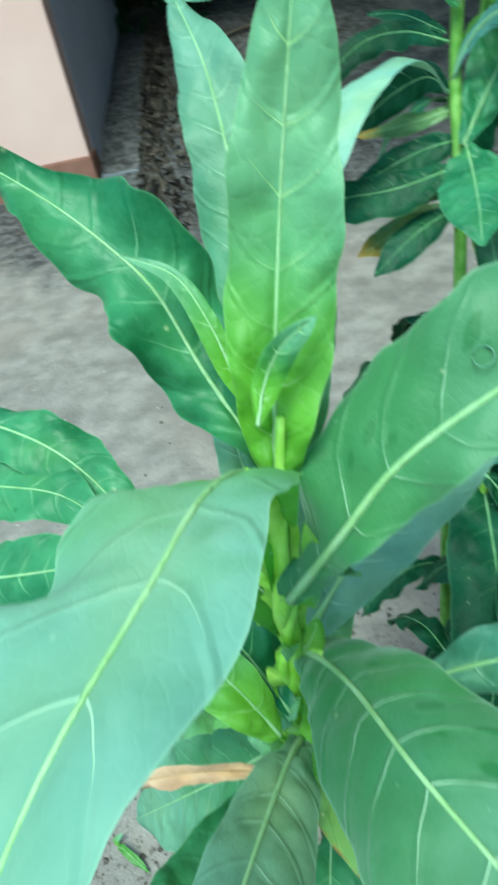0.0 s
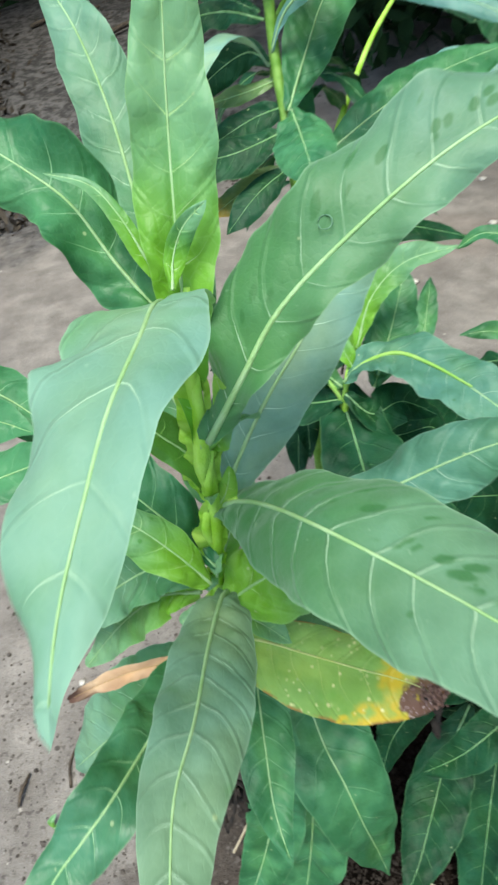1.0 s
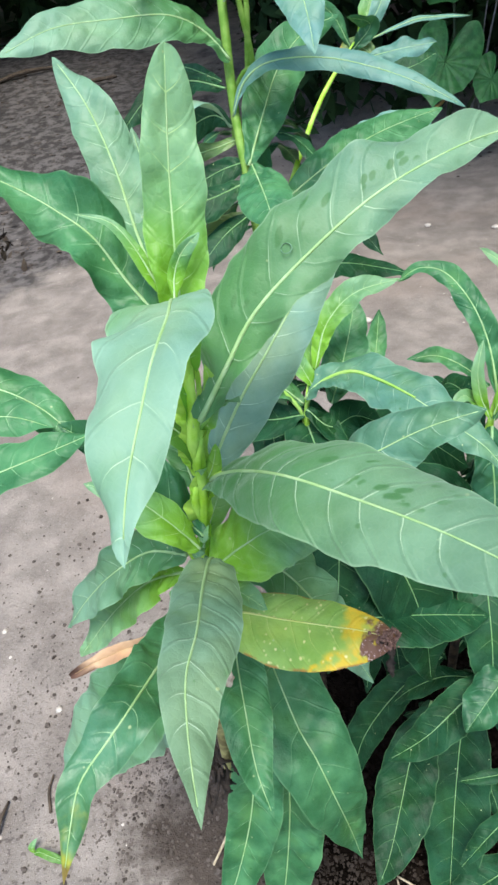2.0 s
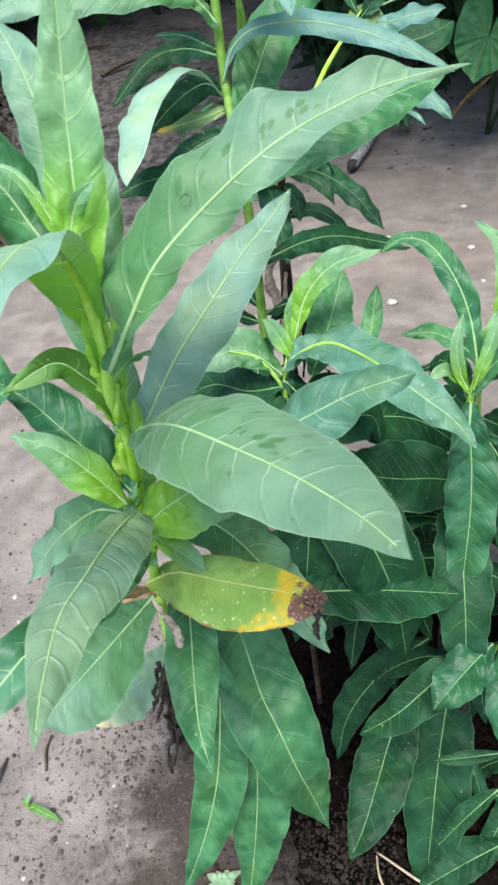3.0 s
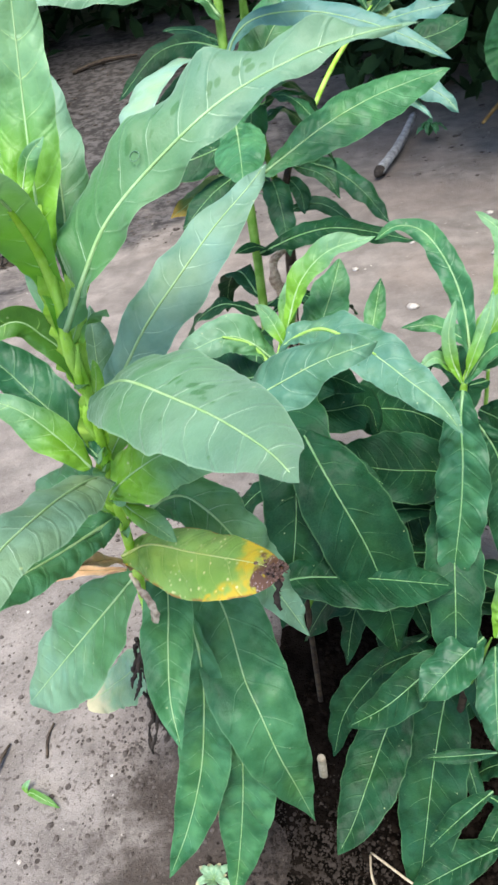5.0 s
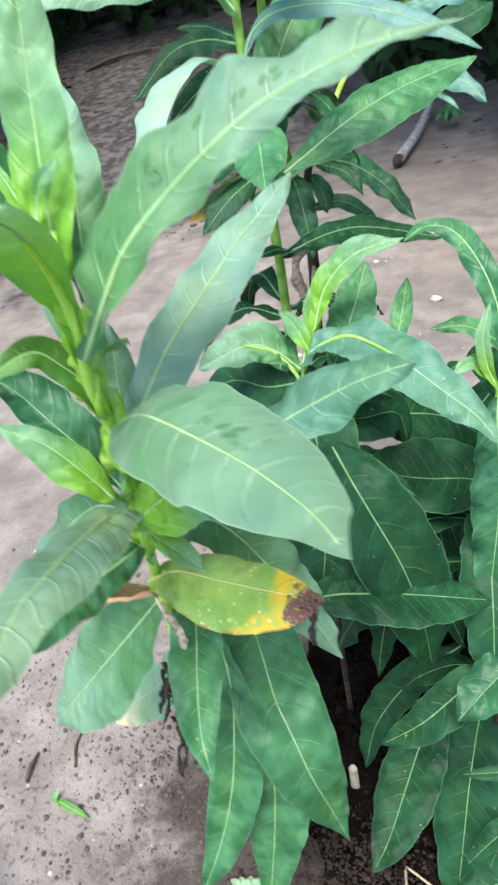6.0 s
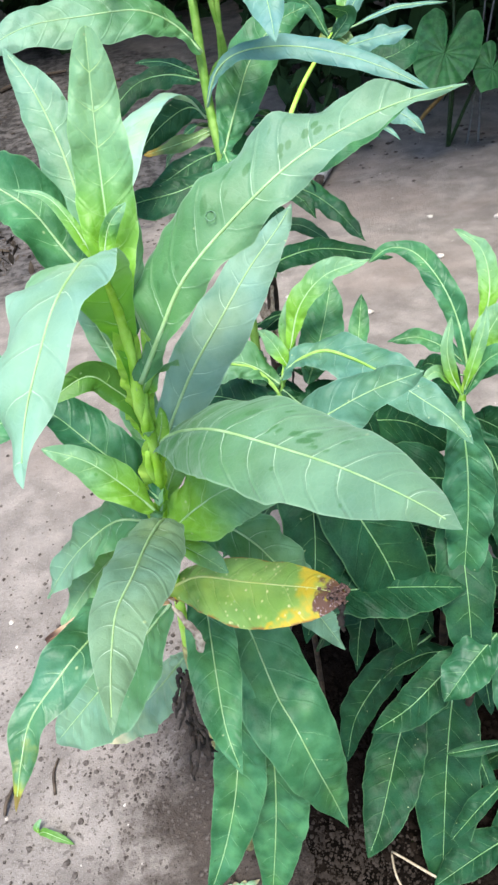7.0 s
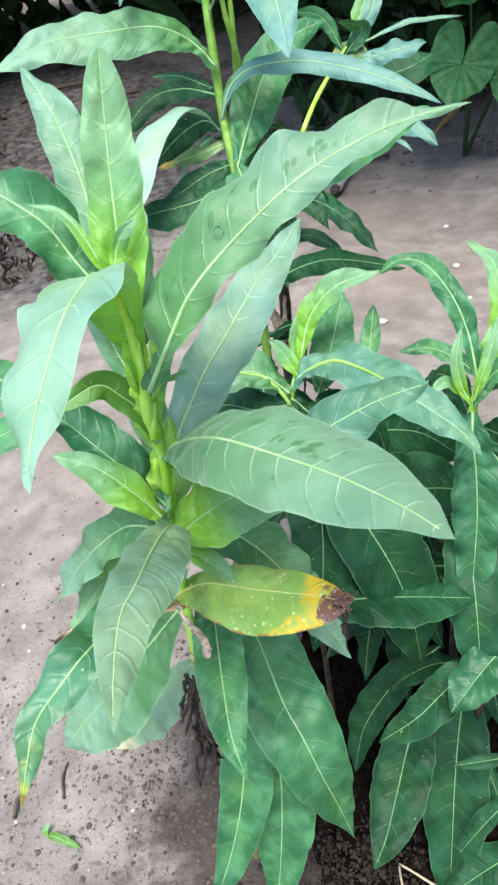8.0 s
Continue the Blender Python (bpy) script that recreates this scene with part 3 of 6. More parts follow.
        skin = {"yellow": RIB_YELLOW, "dry": RIB_DRY, "deep": RIB_DEEP, "mat": RIB_DEEP}.get(look_of, RIB)
        tube("midrib", list(line[:-1]), (r0 * 1.9, r0 * 1.3, r0, r0 * 0.8, r0 * 0.6, r0 * 0.45, r0 * 0.3), skin, ob, 6, len(line))
    return ob


def plant_at(label, category, x, y, group="", z=0.0, name="leafy_plant"):
    ob = new(name)
    ob.location = (x, y, z)
    ob.empty_display_size = 0.05
    return tagged(ob, label, category, group)


# ---- ground ----
def spaced(lo, hi, near_lo, near_hi, step, grow):
    a = list(np.arange(near_lo, near_hi + step / 2, step))
    d, x = step, a[-1]
    while x < hi:
        d *= grow
        x += d
        a.append(min(x, hi))
    d, x = step, a[0]
    while x > lo:
        d *= grow
        x -= d
        a.insert(0, max(x, lo))
    return a


def height(x, y):
    far = min(1.0, max(0.0, (math.hypot(x - 0.4, y - 0.8) - 0.3) / 3))
    h = 0.006 * noise.noise((x * 7, y * 7, 0)) + 0.003 * noise.noise((x * 26, y * 26, 3)) + 0.03 * far * noise.noise((x * 1.3, y * 1.3, 7))
    return h + 0.15 * max(0.0, y - 4.0) * min(1.0, max(0.0, (y - 4.0) / 1.5))


xs, ys = spaced(-60, 60, -0.9, 1.8, 0.022, 1.09), spaced(-40, 80, 0.2, 2.6, 0.022, 1.09)
gv = [(x, y, height(x, y)) for y in ys for x in xs]
m = len(xs)
gf = [(j * m + i, j * m + i + 1, (j + 1) * m + i + 1, (j + 1) * m + i) for j in range(len(ys) - 1) for i in range(m - 1)]
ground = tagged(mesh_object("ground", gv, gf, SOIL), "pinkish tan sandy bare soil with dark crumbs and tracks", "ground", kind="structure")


def lump(rng, r, flat=0.6):
    """An irregular stone of eight corners and six bulged sides."""
    base = np.array([(1, 0, 0), (0, 1, 0), (-1, 0, 0), (0, -1, 0), (0, 0, 1), (0, 0, -1)], dtype=float)
    corner = np.array([(x, y, z) for x in (-1, 1) for y in (-1, 1) for z in (-1, 1)]) * 0.62
    v = np.vstack([base, corner]) * rng.uniform(0.75, 1.25, (14, 1)) * r
    v[:, 2] *= flat
    a = rng.uniform(0, 6.28)
    v[:, :2] = v[:, :2] @ np.array([[math.cos(a), -math.sin(a)], [math.sin(a), math.cos(a)]])
    f = []
    for k, axis in enumerate(((0, 1), (1, 1), (0, -1), (1, -1), (2, 1), (2, -1))):
        ax, sg = axis
        idx = [6 + i for i in range(8) if corner[i][ax] * sg > 0]
        cen = corner[[i - 6 for i in idx]]
        o = [q for q in range(3) if q != ax]
        ang = np.argsort(np.arctan2(cen[:, o[1]], cen[:, o[0]]))
        ring = [idx[i] for i in ang]
        if (sg > 0) == (ax == 1):
            ring = ring[::-1]
        f += [(k, ring[i], ring[(i + 1) % 4]) for i in range(4)]
    return v, f


def scatter(name, label, count, place, size, material, seed, flat=0.6, lift=0.0):
    rng = np.random.default_rng(seed)
    V, F, o = [], [], 0
    for _ in range(count):
        x, y = place(rng)
        r = size(rng)
        v, f = lump(rng, r, flat)
        v = v + np.array([x, y, height(x, y) + lift + r * flat * 0.35])
        V.append(v)
        F += [tuple(i + o for i in q) for q in f]
        o += 14
    return tagged(mesh_object(name, np.vstack(V), F, material, smooth=False), label, "soil", kind="stuff")


# ---- the plants ----
P1 = plant_at("tall upright green weed with long lance leaves on bare soil", "plant", 0.27, 0.60)
P2 = plant_at("tall leafy green plant with drooping lance leaves", "plant", 0.50, 1.02)
P3 = plant_at("bushy green plant with a pale young shoot", "plant", 0.47, 0.79)
P4 = plant_at("green plant with arching narrow leaves and pale shoot", "plant", 0.68, 0.73)
P5 = plant_at("low dark green plant with a small leaf rosette", "plant", 0.66, 0.63)
P6 = plant_at("green plant with broad pointed leaves", "plant", -0.35, 0.50)
P7 = plant_at("thin plant with brown woody stem and bluish leaves", "plant", 0.56, 1.13)


def stem(plant, pts, radii, material=None, wobble=0.05, n=40, sides=9):
    o = np.array(plant.location)
    return tube("stem", [np.array(p) - o for p in pts], radii, material or STEM, plant, sides, n, wobble, len(pts))


stem(P1, [(0.303, 0.523, 0.645), (0.310, 0.513, 0.71), (0.316, 0.505, 0.765), (0.328, 0.482, 0.87), (0.338, 0.468, 0.94), (0.342, 0.457, 1.0), (0.348, 0.458, 1.05), (0.350, 0.46, 1.065)], (0.0050, 0.0048, 0.0045, 0.0041, 0.0038, 0.0034, 0.0026, 0.0014), n=60)
tube("stem_base", [(0, 0, -0.01), (0.015, -0.03, 0.3), (0.030, -0.07, 0.6), (0.035, -0.079, 0.665)], (0.009, 0.008, 0.0066, 0.0062), STEM_FOOT, P1, 9, 30, 0.08)
stem(P2, [(0.50, 1.02, -0.01), (0.49, 0.98, 0.5), (0.497, 0.965, 0.83), (0.498, 0.985, 0.96), (0.50, 1.025, 1.04), (0.508, 1.05, 1.17), (0.52, 1.09, 1.30)], (0.010, 0.009, 0.008, 0.007, 0.0065, 0.006, 0.004), STEM_DULL, n=50)
stem(P3, [(0.478, 0.776, 0.58), (0.485, 0.765, 0.75), (0.496, 0.779, 0.795)], (0.006, 0.0062, 0.001))
tube("leaf_stalk", [(0.012, -0.024, 0.745), (0.018, -0.026, 0.772), (0.035, -0.026, 0.792), (0.065, -0.042, 0.8085), (0.087, -0.075, 0.8105), (0.109, -0.117, 0.8065)], (0.0016, 0.0028, 0.0024, 0.0020, 0.0016, 0.0010), RIB_YOUNG, P3, 9, 30, 0.03)
tube("leaf_stalk", [(0.012, -0.024, 0.735), (0.008, -0.020, 0.760), (-0.012, -0.006, 0.788), (-0.042, -0.002, 0.8025)], (0.0016, 0.0026, 0.0020, 0.0012), RIB_YOUNG, P3, 9, 24, 0.03)
tube("stem_base", [(0, 0, -0.01), (0.004, -0.006, 0.3), (0.008, -0.014, 0.585)], (0.005, 0.005, 0.0055), STEM_WOODY, P3, 9, 20, 0.06)
stem(P4, [(0.676, 0.698, 0.58), (0.68, 0.69, 0.72), (0.697, 0.706, 0.768)], (0.007, 0.0078, 0.001))
tube("stem_base", [(0, 0, -0.01), (-0.004, -0.018, 0.3), (-0.004, -0.032, 0.585)], (0.008, 0.007, 0.006), STEM_WOODY, P4, 9, 20, 0.06)
stem(P5, [(0.662, 0.59, 0.30), (0.666, 0.565, 0.40), (0.67, 0.55, 0.465)], (0.005, 0.0045, 0.0008), STEM_DULL)
tube("stem_base", [(0, 0, -0.01), (0.0, -0.018, 0.15), (0.002, -0.04, 0.305)], (0.007, 0.006, 0.005), STEM_WOODY, P5, 9, 16, 0.06)
stem(P6, [(-0.35, 0.50, -0.01), (-0.12, 0.505, 0.48), (0.136, 0.513, 0.947)], (0.008, 0.007, 0.004))
stem(P7, [(0.56, 1.13, -0.01), (0.552, 1.13, 0.57), (0.563, 1.13, 0.71), (0.568, 1.13, 0.85), (0.59, 1.15, 0.90)], (0.013, 0.013, 0.013, 0.011, 0.005), STEM_WOODY, n=40)
tube("side_stem", [(0.0, 0.0, 0.78), (-0.03, -0.03, 0.90), (-0.028, -0.05, 1.04), (-0.022, -0.07, 1.14), (-0.02, -0.07, 1.20)], (0.0055, 0.005, 0.0045, 0.004, 0.003), STEM_DULL, P7, 8, 24, 0.05)
tube("side_stem", [(0.006, 0.0, 0.82), (-0.018, -0.03, 0.94), (-0.020, -0.06, 1.08), (-0.030, -0.07, 1.15), (-0.03, -0.07, 1.20)], (0.0055, 0.005, 0.0045, 0.004, 0.003), STEM_DULL, P7, 8, 24, 0.05, 3)
tube("leaf_stalk", [(0.0, 0.03, 1.0), (0.006, 0.04, 1.039), (0.020, 0.04, 1.072), (0.037, 0.03, 1.083), (0.060, 0.0, 1.088)], (0.004, 0.0038, 0.0034, 0.003, 0.002), STEM_DULL, P2, 8, 24, 0.05)
tube("side_shoot", [(0.028, 0.015, 0.89), (0.07, 0.06, 0.94), (0.13, 0.12, 1.0), (0.22, 0.18, 1.07)], (0.0045, 0.004, 0.0035, 0.001), STEM, P7, 8, 24, 0.05)

# the blades, plant by plant, from base to tip
blade_upper = leaf(P1, [(0.344, 0.447, 0.999), (0.363, 0.447, 1.027), (0.382, 0.451, 1.051), (0.410, 0.454, 1.072), (0.451, 0.458, 1.095), (0.493, 0.463, 1.107), (0.526, 0.465, 1.111), (0.555, 0.466, 1.111)], 0.0301, 0.0155, (-0.27, -0.67, 0.69), "spot", 0.18, 0.42, 1.2)
blade_upper["facing"] = (-0.27, -0.67, 0.69)
leaf(P1, [(0.345, 0.457, 1.038), (0.350, 0.467, 1.076), (0.357, 0.481, 1.117), (0.363, 0.488, 1.147), (0.368, 0.493, 1.171)], 0.0142, 0.0164, (0.03, -0.96, 0.26), "young", 0.42, 0.52, .55)
leaf(P1, [(0.344, 0.475, 1.044), (0.337, 0.536, 1.074), (0.334, 0.568, 1.107), (0.327, 0.597, 1.138), (0.314, 0.630, 1.163)], 0.0162, 0.0177, (-0.02, -0.61, 0.79), "top", 0.15, 0.55)
leaf(P1, [(0.345, 0.450, 1.070), (0.348, 0.457, 1.079), (0.354, 0.458, 1.089), (0.364, 0.459, 1.096)], 0.0039, 0.0056, (0.04, -0.95, 0.30), "young", 0.3, 0.5)
leaf(P1, [(0.347, 0.482, 1.013), (0.350, 0.506, 1.036), (0.352, 0.534, 1.065), (0.351, 0.563, 1.095), (0.350, 0.591, 1.123)], 0.0155, 0.0170, (0.20, -0.70, 0.68), "top", 0.15, 0.5)
leaf(P1, [(0.345, 0.465, 1.039), (0.326, 0.483, 1.068), (0.314, 0.495, 1.092), (0.300, 0.504, 1.106), (0.283, 0.513, 1.119), (0.259, 0.525, 1.133)], 0.0169, 0.0197, (0.20, -0.76, 0.62), "mid", 0.3, 0.5, wavy=2.2)
leaf(P1, [(0.342, 0.465, 1.064), (0.337, 0.470, 1.078), (0.332, 0.476, 1.091), (0.324, 0.483, 1.102), (0.308, 0.489, 1.108)], 0.0043, 0.0028, (0.20, -0.85, 0.49), "young", 0.4, 0.4)
leaf(P1, [(0.340, 0.455, 0.991), (0.343, 0.457, 1.020), (0.344, 0.446, 1.048), (0.344, 0.424, 1.076), (0.341, 0.399, 1.092), (0.337, 0.372, 1.098), (0.328, 0.349, 1.095), (0.320, 0.332, 1.086), (0.312, 0.317, 1.075), (0.307, 0.306, 1.065), (0.304, 0.298, 1.055)], 0.0160, 0.0270, (-0.10, 0.35, 0.93), "topf", 0.1, 0.58, .85, wavy=.8)
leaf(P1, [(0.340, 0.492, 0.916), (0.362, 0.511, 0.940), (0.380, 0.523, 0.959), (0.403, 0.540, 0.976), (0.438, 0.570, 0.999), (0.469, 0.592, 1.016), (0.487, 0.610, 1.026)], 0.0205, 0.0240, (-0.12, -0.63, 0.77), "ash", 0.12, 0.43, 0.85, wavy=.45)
leaf(P1, [(0.333, 0.506, 0.903), (0.331, 0.537, 0.910), (0.331, 0.566, 0.932), (0.331, 0.594, 0.952)], 0.0160, 0.0153, (0.21, -0.48, 0.85), "top", 0.15, 0.5)
leaf(P1, [(0.336, 0.477, 0.929), (0.350, 0.455, 0.952), (0.363, 0.431, 0.969), (0.379, 0.395, 0.988), (0.402, 0.358, 0.996), (0.422, 0.323, 1.003), (0.438, 0.288, 1.009), (0.445, 0.258, 1.017)], 0.0301, 0.0289, (-0.44, 0.05, 0.90), "spot", 0.06, 0.5, 1.0, wavy=.6)
leaf(P1, [(0.332, 0.464, 0.874), (0.329, 0.441, 0.897), (0.322, 0.400, 0.921), (0.315, 0.357, 0.941), (0.307, 0.330, 0.949), (0.304, 0.306, 0.952), (0.303, 0.281, 0.955), (0.303, 0.262, 0.956)], 0.0228, 0.0166, (0.30, 0.36, 0.88), "grey", 0.12, 0.45, 1.0, wavy=.45)
leaf(P1, [(0.323, 0.470, 0.835), (0.295, 0.417, 0.860), (0.271, 0.361, 0.892), (0.257, 0.347, 0.890), (0.239, 0.335, 0.880), (0.230, 0.320, 0.868), (0.221, 0.304, 0.850)], 0.0190, 0.0175, (0.48, 0.13, 0.87), "toptip", 0.35, 0.38, 0.9, wavy=.6)
leaf(P1, [(0.315, 0.502, 0.846), (0.285, 0.530, 0.832), (0.251, 0.545, 0.805), (0.222, 0.553, 0.776), (0.192, 0.557, 0.741)], 0.0235, 0.0220, (-0.30, -0.45, 0.84), "top", 0.3, 0.45, wavy=.8)
leaf(P1, [(0.311, 0.512, 0.818), (0.275, 0.540, 0.788), (0.234, 0.556, 0.744), (0.190, 0.560, 0.694)], 0.0215, 0.0205, (-0.28, -0.48, 0.83), "young", 0.3, 0.5, wavy=.8)
leaf(P1, [(0.338, 0.470, 0.945), (0.335, 0.466, 0.973), (0.326, 0.465, 0.990), (0.313, 0.461, 1.005), (0.284, 0.448, 1.000)], 0.0100, 0.0100, (0.63, -0.76, 0.16), "olive", 0.6, 0.45)
leaf(P1, [(0.330, 0.465, 0.896), (0.314, 0.481, 0.915), (0.295, 0.494, 0.938), (0.279, 0.505, 0.958), (0.258, 0.515, 0.977)], 0.0133, 0.0223, (0.28, -0.69, 0.67), "mat", 0.35, 0.5)
leaf(P1, [(0.326, 0.454, 0.897), (0.310, 0.463, 0.920), (0.292, 0.471, 0.940), (0.267, 0.478, 0.954)], 0.0150, 0.0115, (0.38, -0.65, 0.66), "young", 0.2, 0.42)
leaf(P1, [(0.338, 0.468, 0.984), (0.329, 0.496, 1.003), (0.320, 0.524, 1.023), (0.310, 0.553, 1.042)], 0.0094, 0.0094, (-0.06, -0.58, 0.81), "top", 0.1, 0.45)
leaf(P1, [(0.332, 0.462, 0.867), (0.352, 0.459, 0.883), (0.383, 0.456, 0.896), (0.426, 0.443, 0.896)], 0.0290, 0.0280, (-0.34, -0.42, 0.84), "young", 0.1, 0.42)
leaf(P1, [(0.330, 0.539, 0.776), (0.364, 0.526, 0.798), (0.387, 0.514, 0.785), (0.409, 0.502, 0.747), (0.432, 0.496, 0.684), (0.453, 0.487, 0.625)], 0.0270, 0.0256, (0.43, -0.78, 0.46), "top", 0.25, 0.4)
leaf(P1, [(0.380, 0.486, 0.880), (0.422, 0.487, 0.896), (0.463, 0.481, 0.916), (0.493, 0.472, 0.932), (0.525, 0.458, 0.946)], 0.0204, 0.0209, (-0.42, -0.48, 0.77), "blue", 0.12, 0.55)
leaf(P1, [(0.328, 0.472, 0.879), (0.339, 0.490, 0.888), (0.351, 0.508, 0.897), (0.362, 0.528, 0.901)], 0.0112, 0.0103, (0.08, -0.40, 0.91), "young", 0.25, 0.5, .8)
leaf(P1, [(0.328, 0.485, 0.838), (0.338, 0.477, 0.830), (0.350, 0.473, 0.817), (0.363, 0.467, 0.802)], 0.0099, 0.0080, (0.36, -0.64, 0.68), "young", 0.3, 0.5, .8)
leaf(P1, [(0.308, 0.503, 0.764), (0.337, 0.488, 0.785), (0.372, 0.460, 0.795), (0.399, 0.435, 0.807), (0.421, 0.417, 0.814), (0.438, 0.399, 0.819)], 0.0204, 0.0346, (-0.41, -0.11, 0.91), "yellow", 0.08, 0.52, 0.66, wavy=.35)
leaf(P1, [(0.325, 0.539, 0.743), (0.333, 0.522, 0.713), (0.330, 0.499, 0.690), (0.327, 0.462, 0.682), (0.324, 0.423, 0.664), (0.328, 0.389, 0.645)], 0.0237, 0.0236, (0.02, -0.44, 0.90), "mid", 0.45, 0.45, 1.0, wavy=.45)
leaf(P1, [(0.347, 0.607, 0.670), (0.366, 0.587, 0.578), (0.371, 0.565, 0.549), (0.377, 0.518, 0.531), (0.386, 0.488, 0.516), (0.397, 0.462, 0.467), (0.408, 0.458, 0.397), (0.420, 0.459, 0.299)], 0.0467, 0.0452, (0.03, -0.53, 0.85), "mid", 0.28, 0.38, 1.35, wavy=.45)
leaf(P1, [(0.355, 0.566, 0.533), (0.359, 0.534, 0.473), (0.352, 0.510, 0.408), (0.335, 0.491, 0.314), (0.308, 0.464, 0.207), (0.287, 0.443, 0.143)], 0.0435, 0.0366, (-0.29, -0.91, 0.29), "mid", 0.3, 0.42, 1.1, wavy=.45)
leaf(P1, [(0.334, 0.563, 0.596), (0.333, 0.534, 0.541), (0.321, 0.518, 0.478), (0.298, 0.498, 0.393), (0.263, 0.475, 0.311), (0.221, 0.455, 0.234)], 0.0352, 0.0272, (-0.31, -0.90, 0.32), "mid", 0.45, 0.45, 1.0, wavy=.45)
leaf(P1, [(0.297, 0.563, 0.678), (0.236, 0.567, 0.615), (0.172, 0.577, 0.544), (0.102, 0.592, 0.462)], 0.0545, 0.0525, (-0.69, -0.46, 0.56), "top", 0.18, 0.5, wavy=.5)
leaf(P1, [(0.277, 0.655, 0.467), (0.209, 0.675, 0.376), (0.158, 0.695, 0.317), (0.106, 0.702, 0.275)], 0.0392, 0.0321, (-0.75, -0.31, 0.59), "oldtip", 0.08, 0.55, .5)
leaf(P1, [(0.313, 0.499, 0.751), (0.305, 0.480, 0.784), (0.301, 0.459, 0.806), (0.294, 0.437, 0.827)], 0.0079, 0.0067, (0.75, 0.41, 0.52), "dry", 0.5, 0.5)
leaf(P2, [(0.503, 1.023, 1.097), (0.476, 1.025, 1.131), (0.436, 1.008, 1.153), (0.375, 0.993, 1.159), (0.310, 0.978, 1.161), (0.249, 0.962, 1.146)], 0.0346, 0.0271, (0.31, -0.70, 0.64), "top", 0.15, 0.5, wavy=.45)
leaf(P2, [(0.520, 1.112, 1.268), (0.440, 1.096, 1.269), (0.367, 1.048, 1.240), (0.316, 1.018, 1.223), (0.261, 1.003, 1.210)], 0.0169, 0.0156, (0.18, -0.72, 0.67), "bloom", 0.15, 0.5, wavy=.45)
leaf(P2, [(0.510, 1.113, 1.287), (0.455, 1.075, 1.276), (0.435, 1.032, 1.244), (0.417, 1.001, 1.213), (0.401, 0.968, 1.179)], 0.0141, 0.0127, (0.51, -0.73, 0.46), "bloom", 0.15, 0.5, wavy=.45)
leaf(P2, [(0.511, 1.069, 1.167), (0.488, 1.123, 1.190), (0.472, 1.157, 1.202), (0.446, 1.185, 1.205)], 0.0198, 0.0182, (-0.32, -0.45, 0.83), "deep", 0.15, 0.5, wavy=.55)
leaf(P2, [(0.504, 1.084, 1.060), (0.465, 1.142, 1.069), (0.415, 1.150, 1.062), (0.353, 1.121, 1.020)], 0.0203, 0.0136, (-0.33, -0.70, 0.63), "deep", 0.15, 0.5, wavy=.55)
leaf(P2, [(0.503, 1.101, 1.066), (0.470, 1.176, 1.081), (0.431, 1.205, 1.085)], 0.0156, 0.0104, (-0.29, -0.32, 0.90), "deep", 0.15, 0.5, wavy=.55)
leaf(P2, [(0.497, 1.040, 1.021), (0.478, 1.030, 1.049), (0.456, 1.000, 1.062), (0.424, 0.970, 1.051), (0.400, 0.940, 1.030), (0.381, 0.920, 1.001), (0.356, 0.900, 0.975)], 0.0050, 0.0430, (-0.50, -0.62, 0.60), "pale", 0.15, 0.66, 0.75, False, wavy=.5)
# Shaded half of the folded leaf, built as a separate dark blade
leaf(P2, [(0.500, 1.042, 1.021), (0.478, 1.066, 1.035), (0.436, 1.068, 1.020), (0.393, 1.060, 0.992)], 0.0199, 0.0171, (-0.20, -0.97, 0.11), "deep", 0.1, 0.5, wavy=.55)
leaf(P2, [(0.508, 1.038, 1.155), (0.530, 1.007, 1.185), (0.547, 0.959, 1.189), (0.559, 0.923, 1.172), (0.556, 0.879, 1.142), (0.551, 0.846, 1.109)], 0.0271, 0.0297, (-0.30, -0.36, 0.88), "bloom", 0.1, 0.5, wavy=.45)
leaf(P2, [(0.496, 1.020, 1.038), (0.515, 1.009, 1.076), (0.547, 0.992, 1.092), (0.601, 0.959, 1.089), (0.657, 0.927, 1.070), (0.697, 0.894, 1.049), (0.730, 0.874, 1.027)], 0.0150, 0.0149, (-0.25, -0.68, 0.69), "bloom", 0.12, 0.5, wavy=.45)
leaf(P2, [(0.500, 0.981, 0.987), (0.537, 1.026, 1.035), (0.571, 1.064, 1.074), (0.617, 1.094, 1.104), (0.671, 1.110, 1.115)], 0.0330, 0.0332, (0.18, -0.79, 0.59), "mid", 0.12, 0.5, wavy=.45)
leaf(P2, [(0.525, 1.001, 0.918), (0.614, 1.027, 0.954), (0.685, 1.051, 0.972), (0.754, 1.068, 0.981), (0.804, 1.071, 0.986)], 0.0304, 0.0437, (-0.03, -0.64, 0.77), "mid", 0.12, 0.5, wavy=.45)
leaf(P2, [(0.494, 0.935, 0.999), (0.490, 0.880, 0.988), (0.486, 0.837, 0.977), (0.482, 0.802, 0.960)], 0.0301, 0.0302, (-0.17, -0.27, 0.95), "mid", 0.1, 0.5, wavy=.45)
leaf(P2, [(0.493, 0.965, 0.935), (0.450, 0.953, 0.917), (0.406, 0.931, 0.888)], 0.0198, 0.0168, (-0.12, -0.71, 0.69), "deep", 0.12, 0.5, wavy=.55)
leaf(P2, [(0.493, 0.987, 0.931), (0.437, 0.986, 0.911), (0.392, 0.973, 0.893)], 0.0196, 0.0164, (-0.23, -0.68, 0.69), "old", 0.12, 0.5)
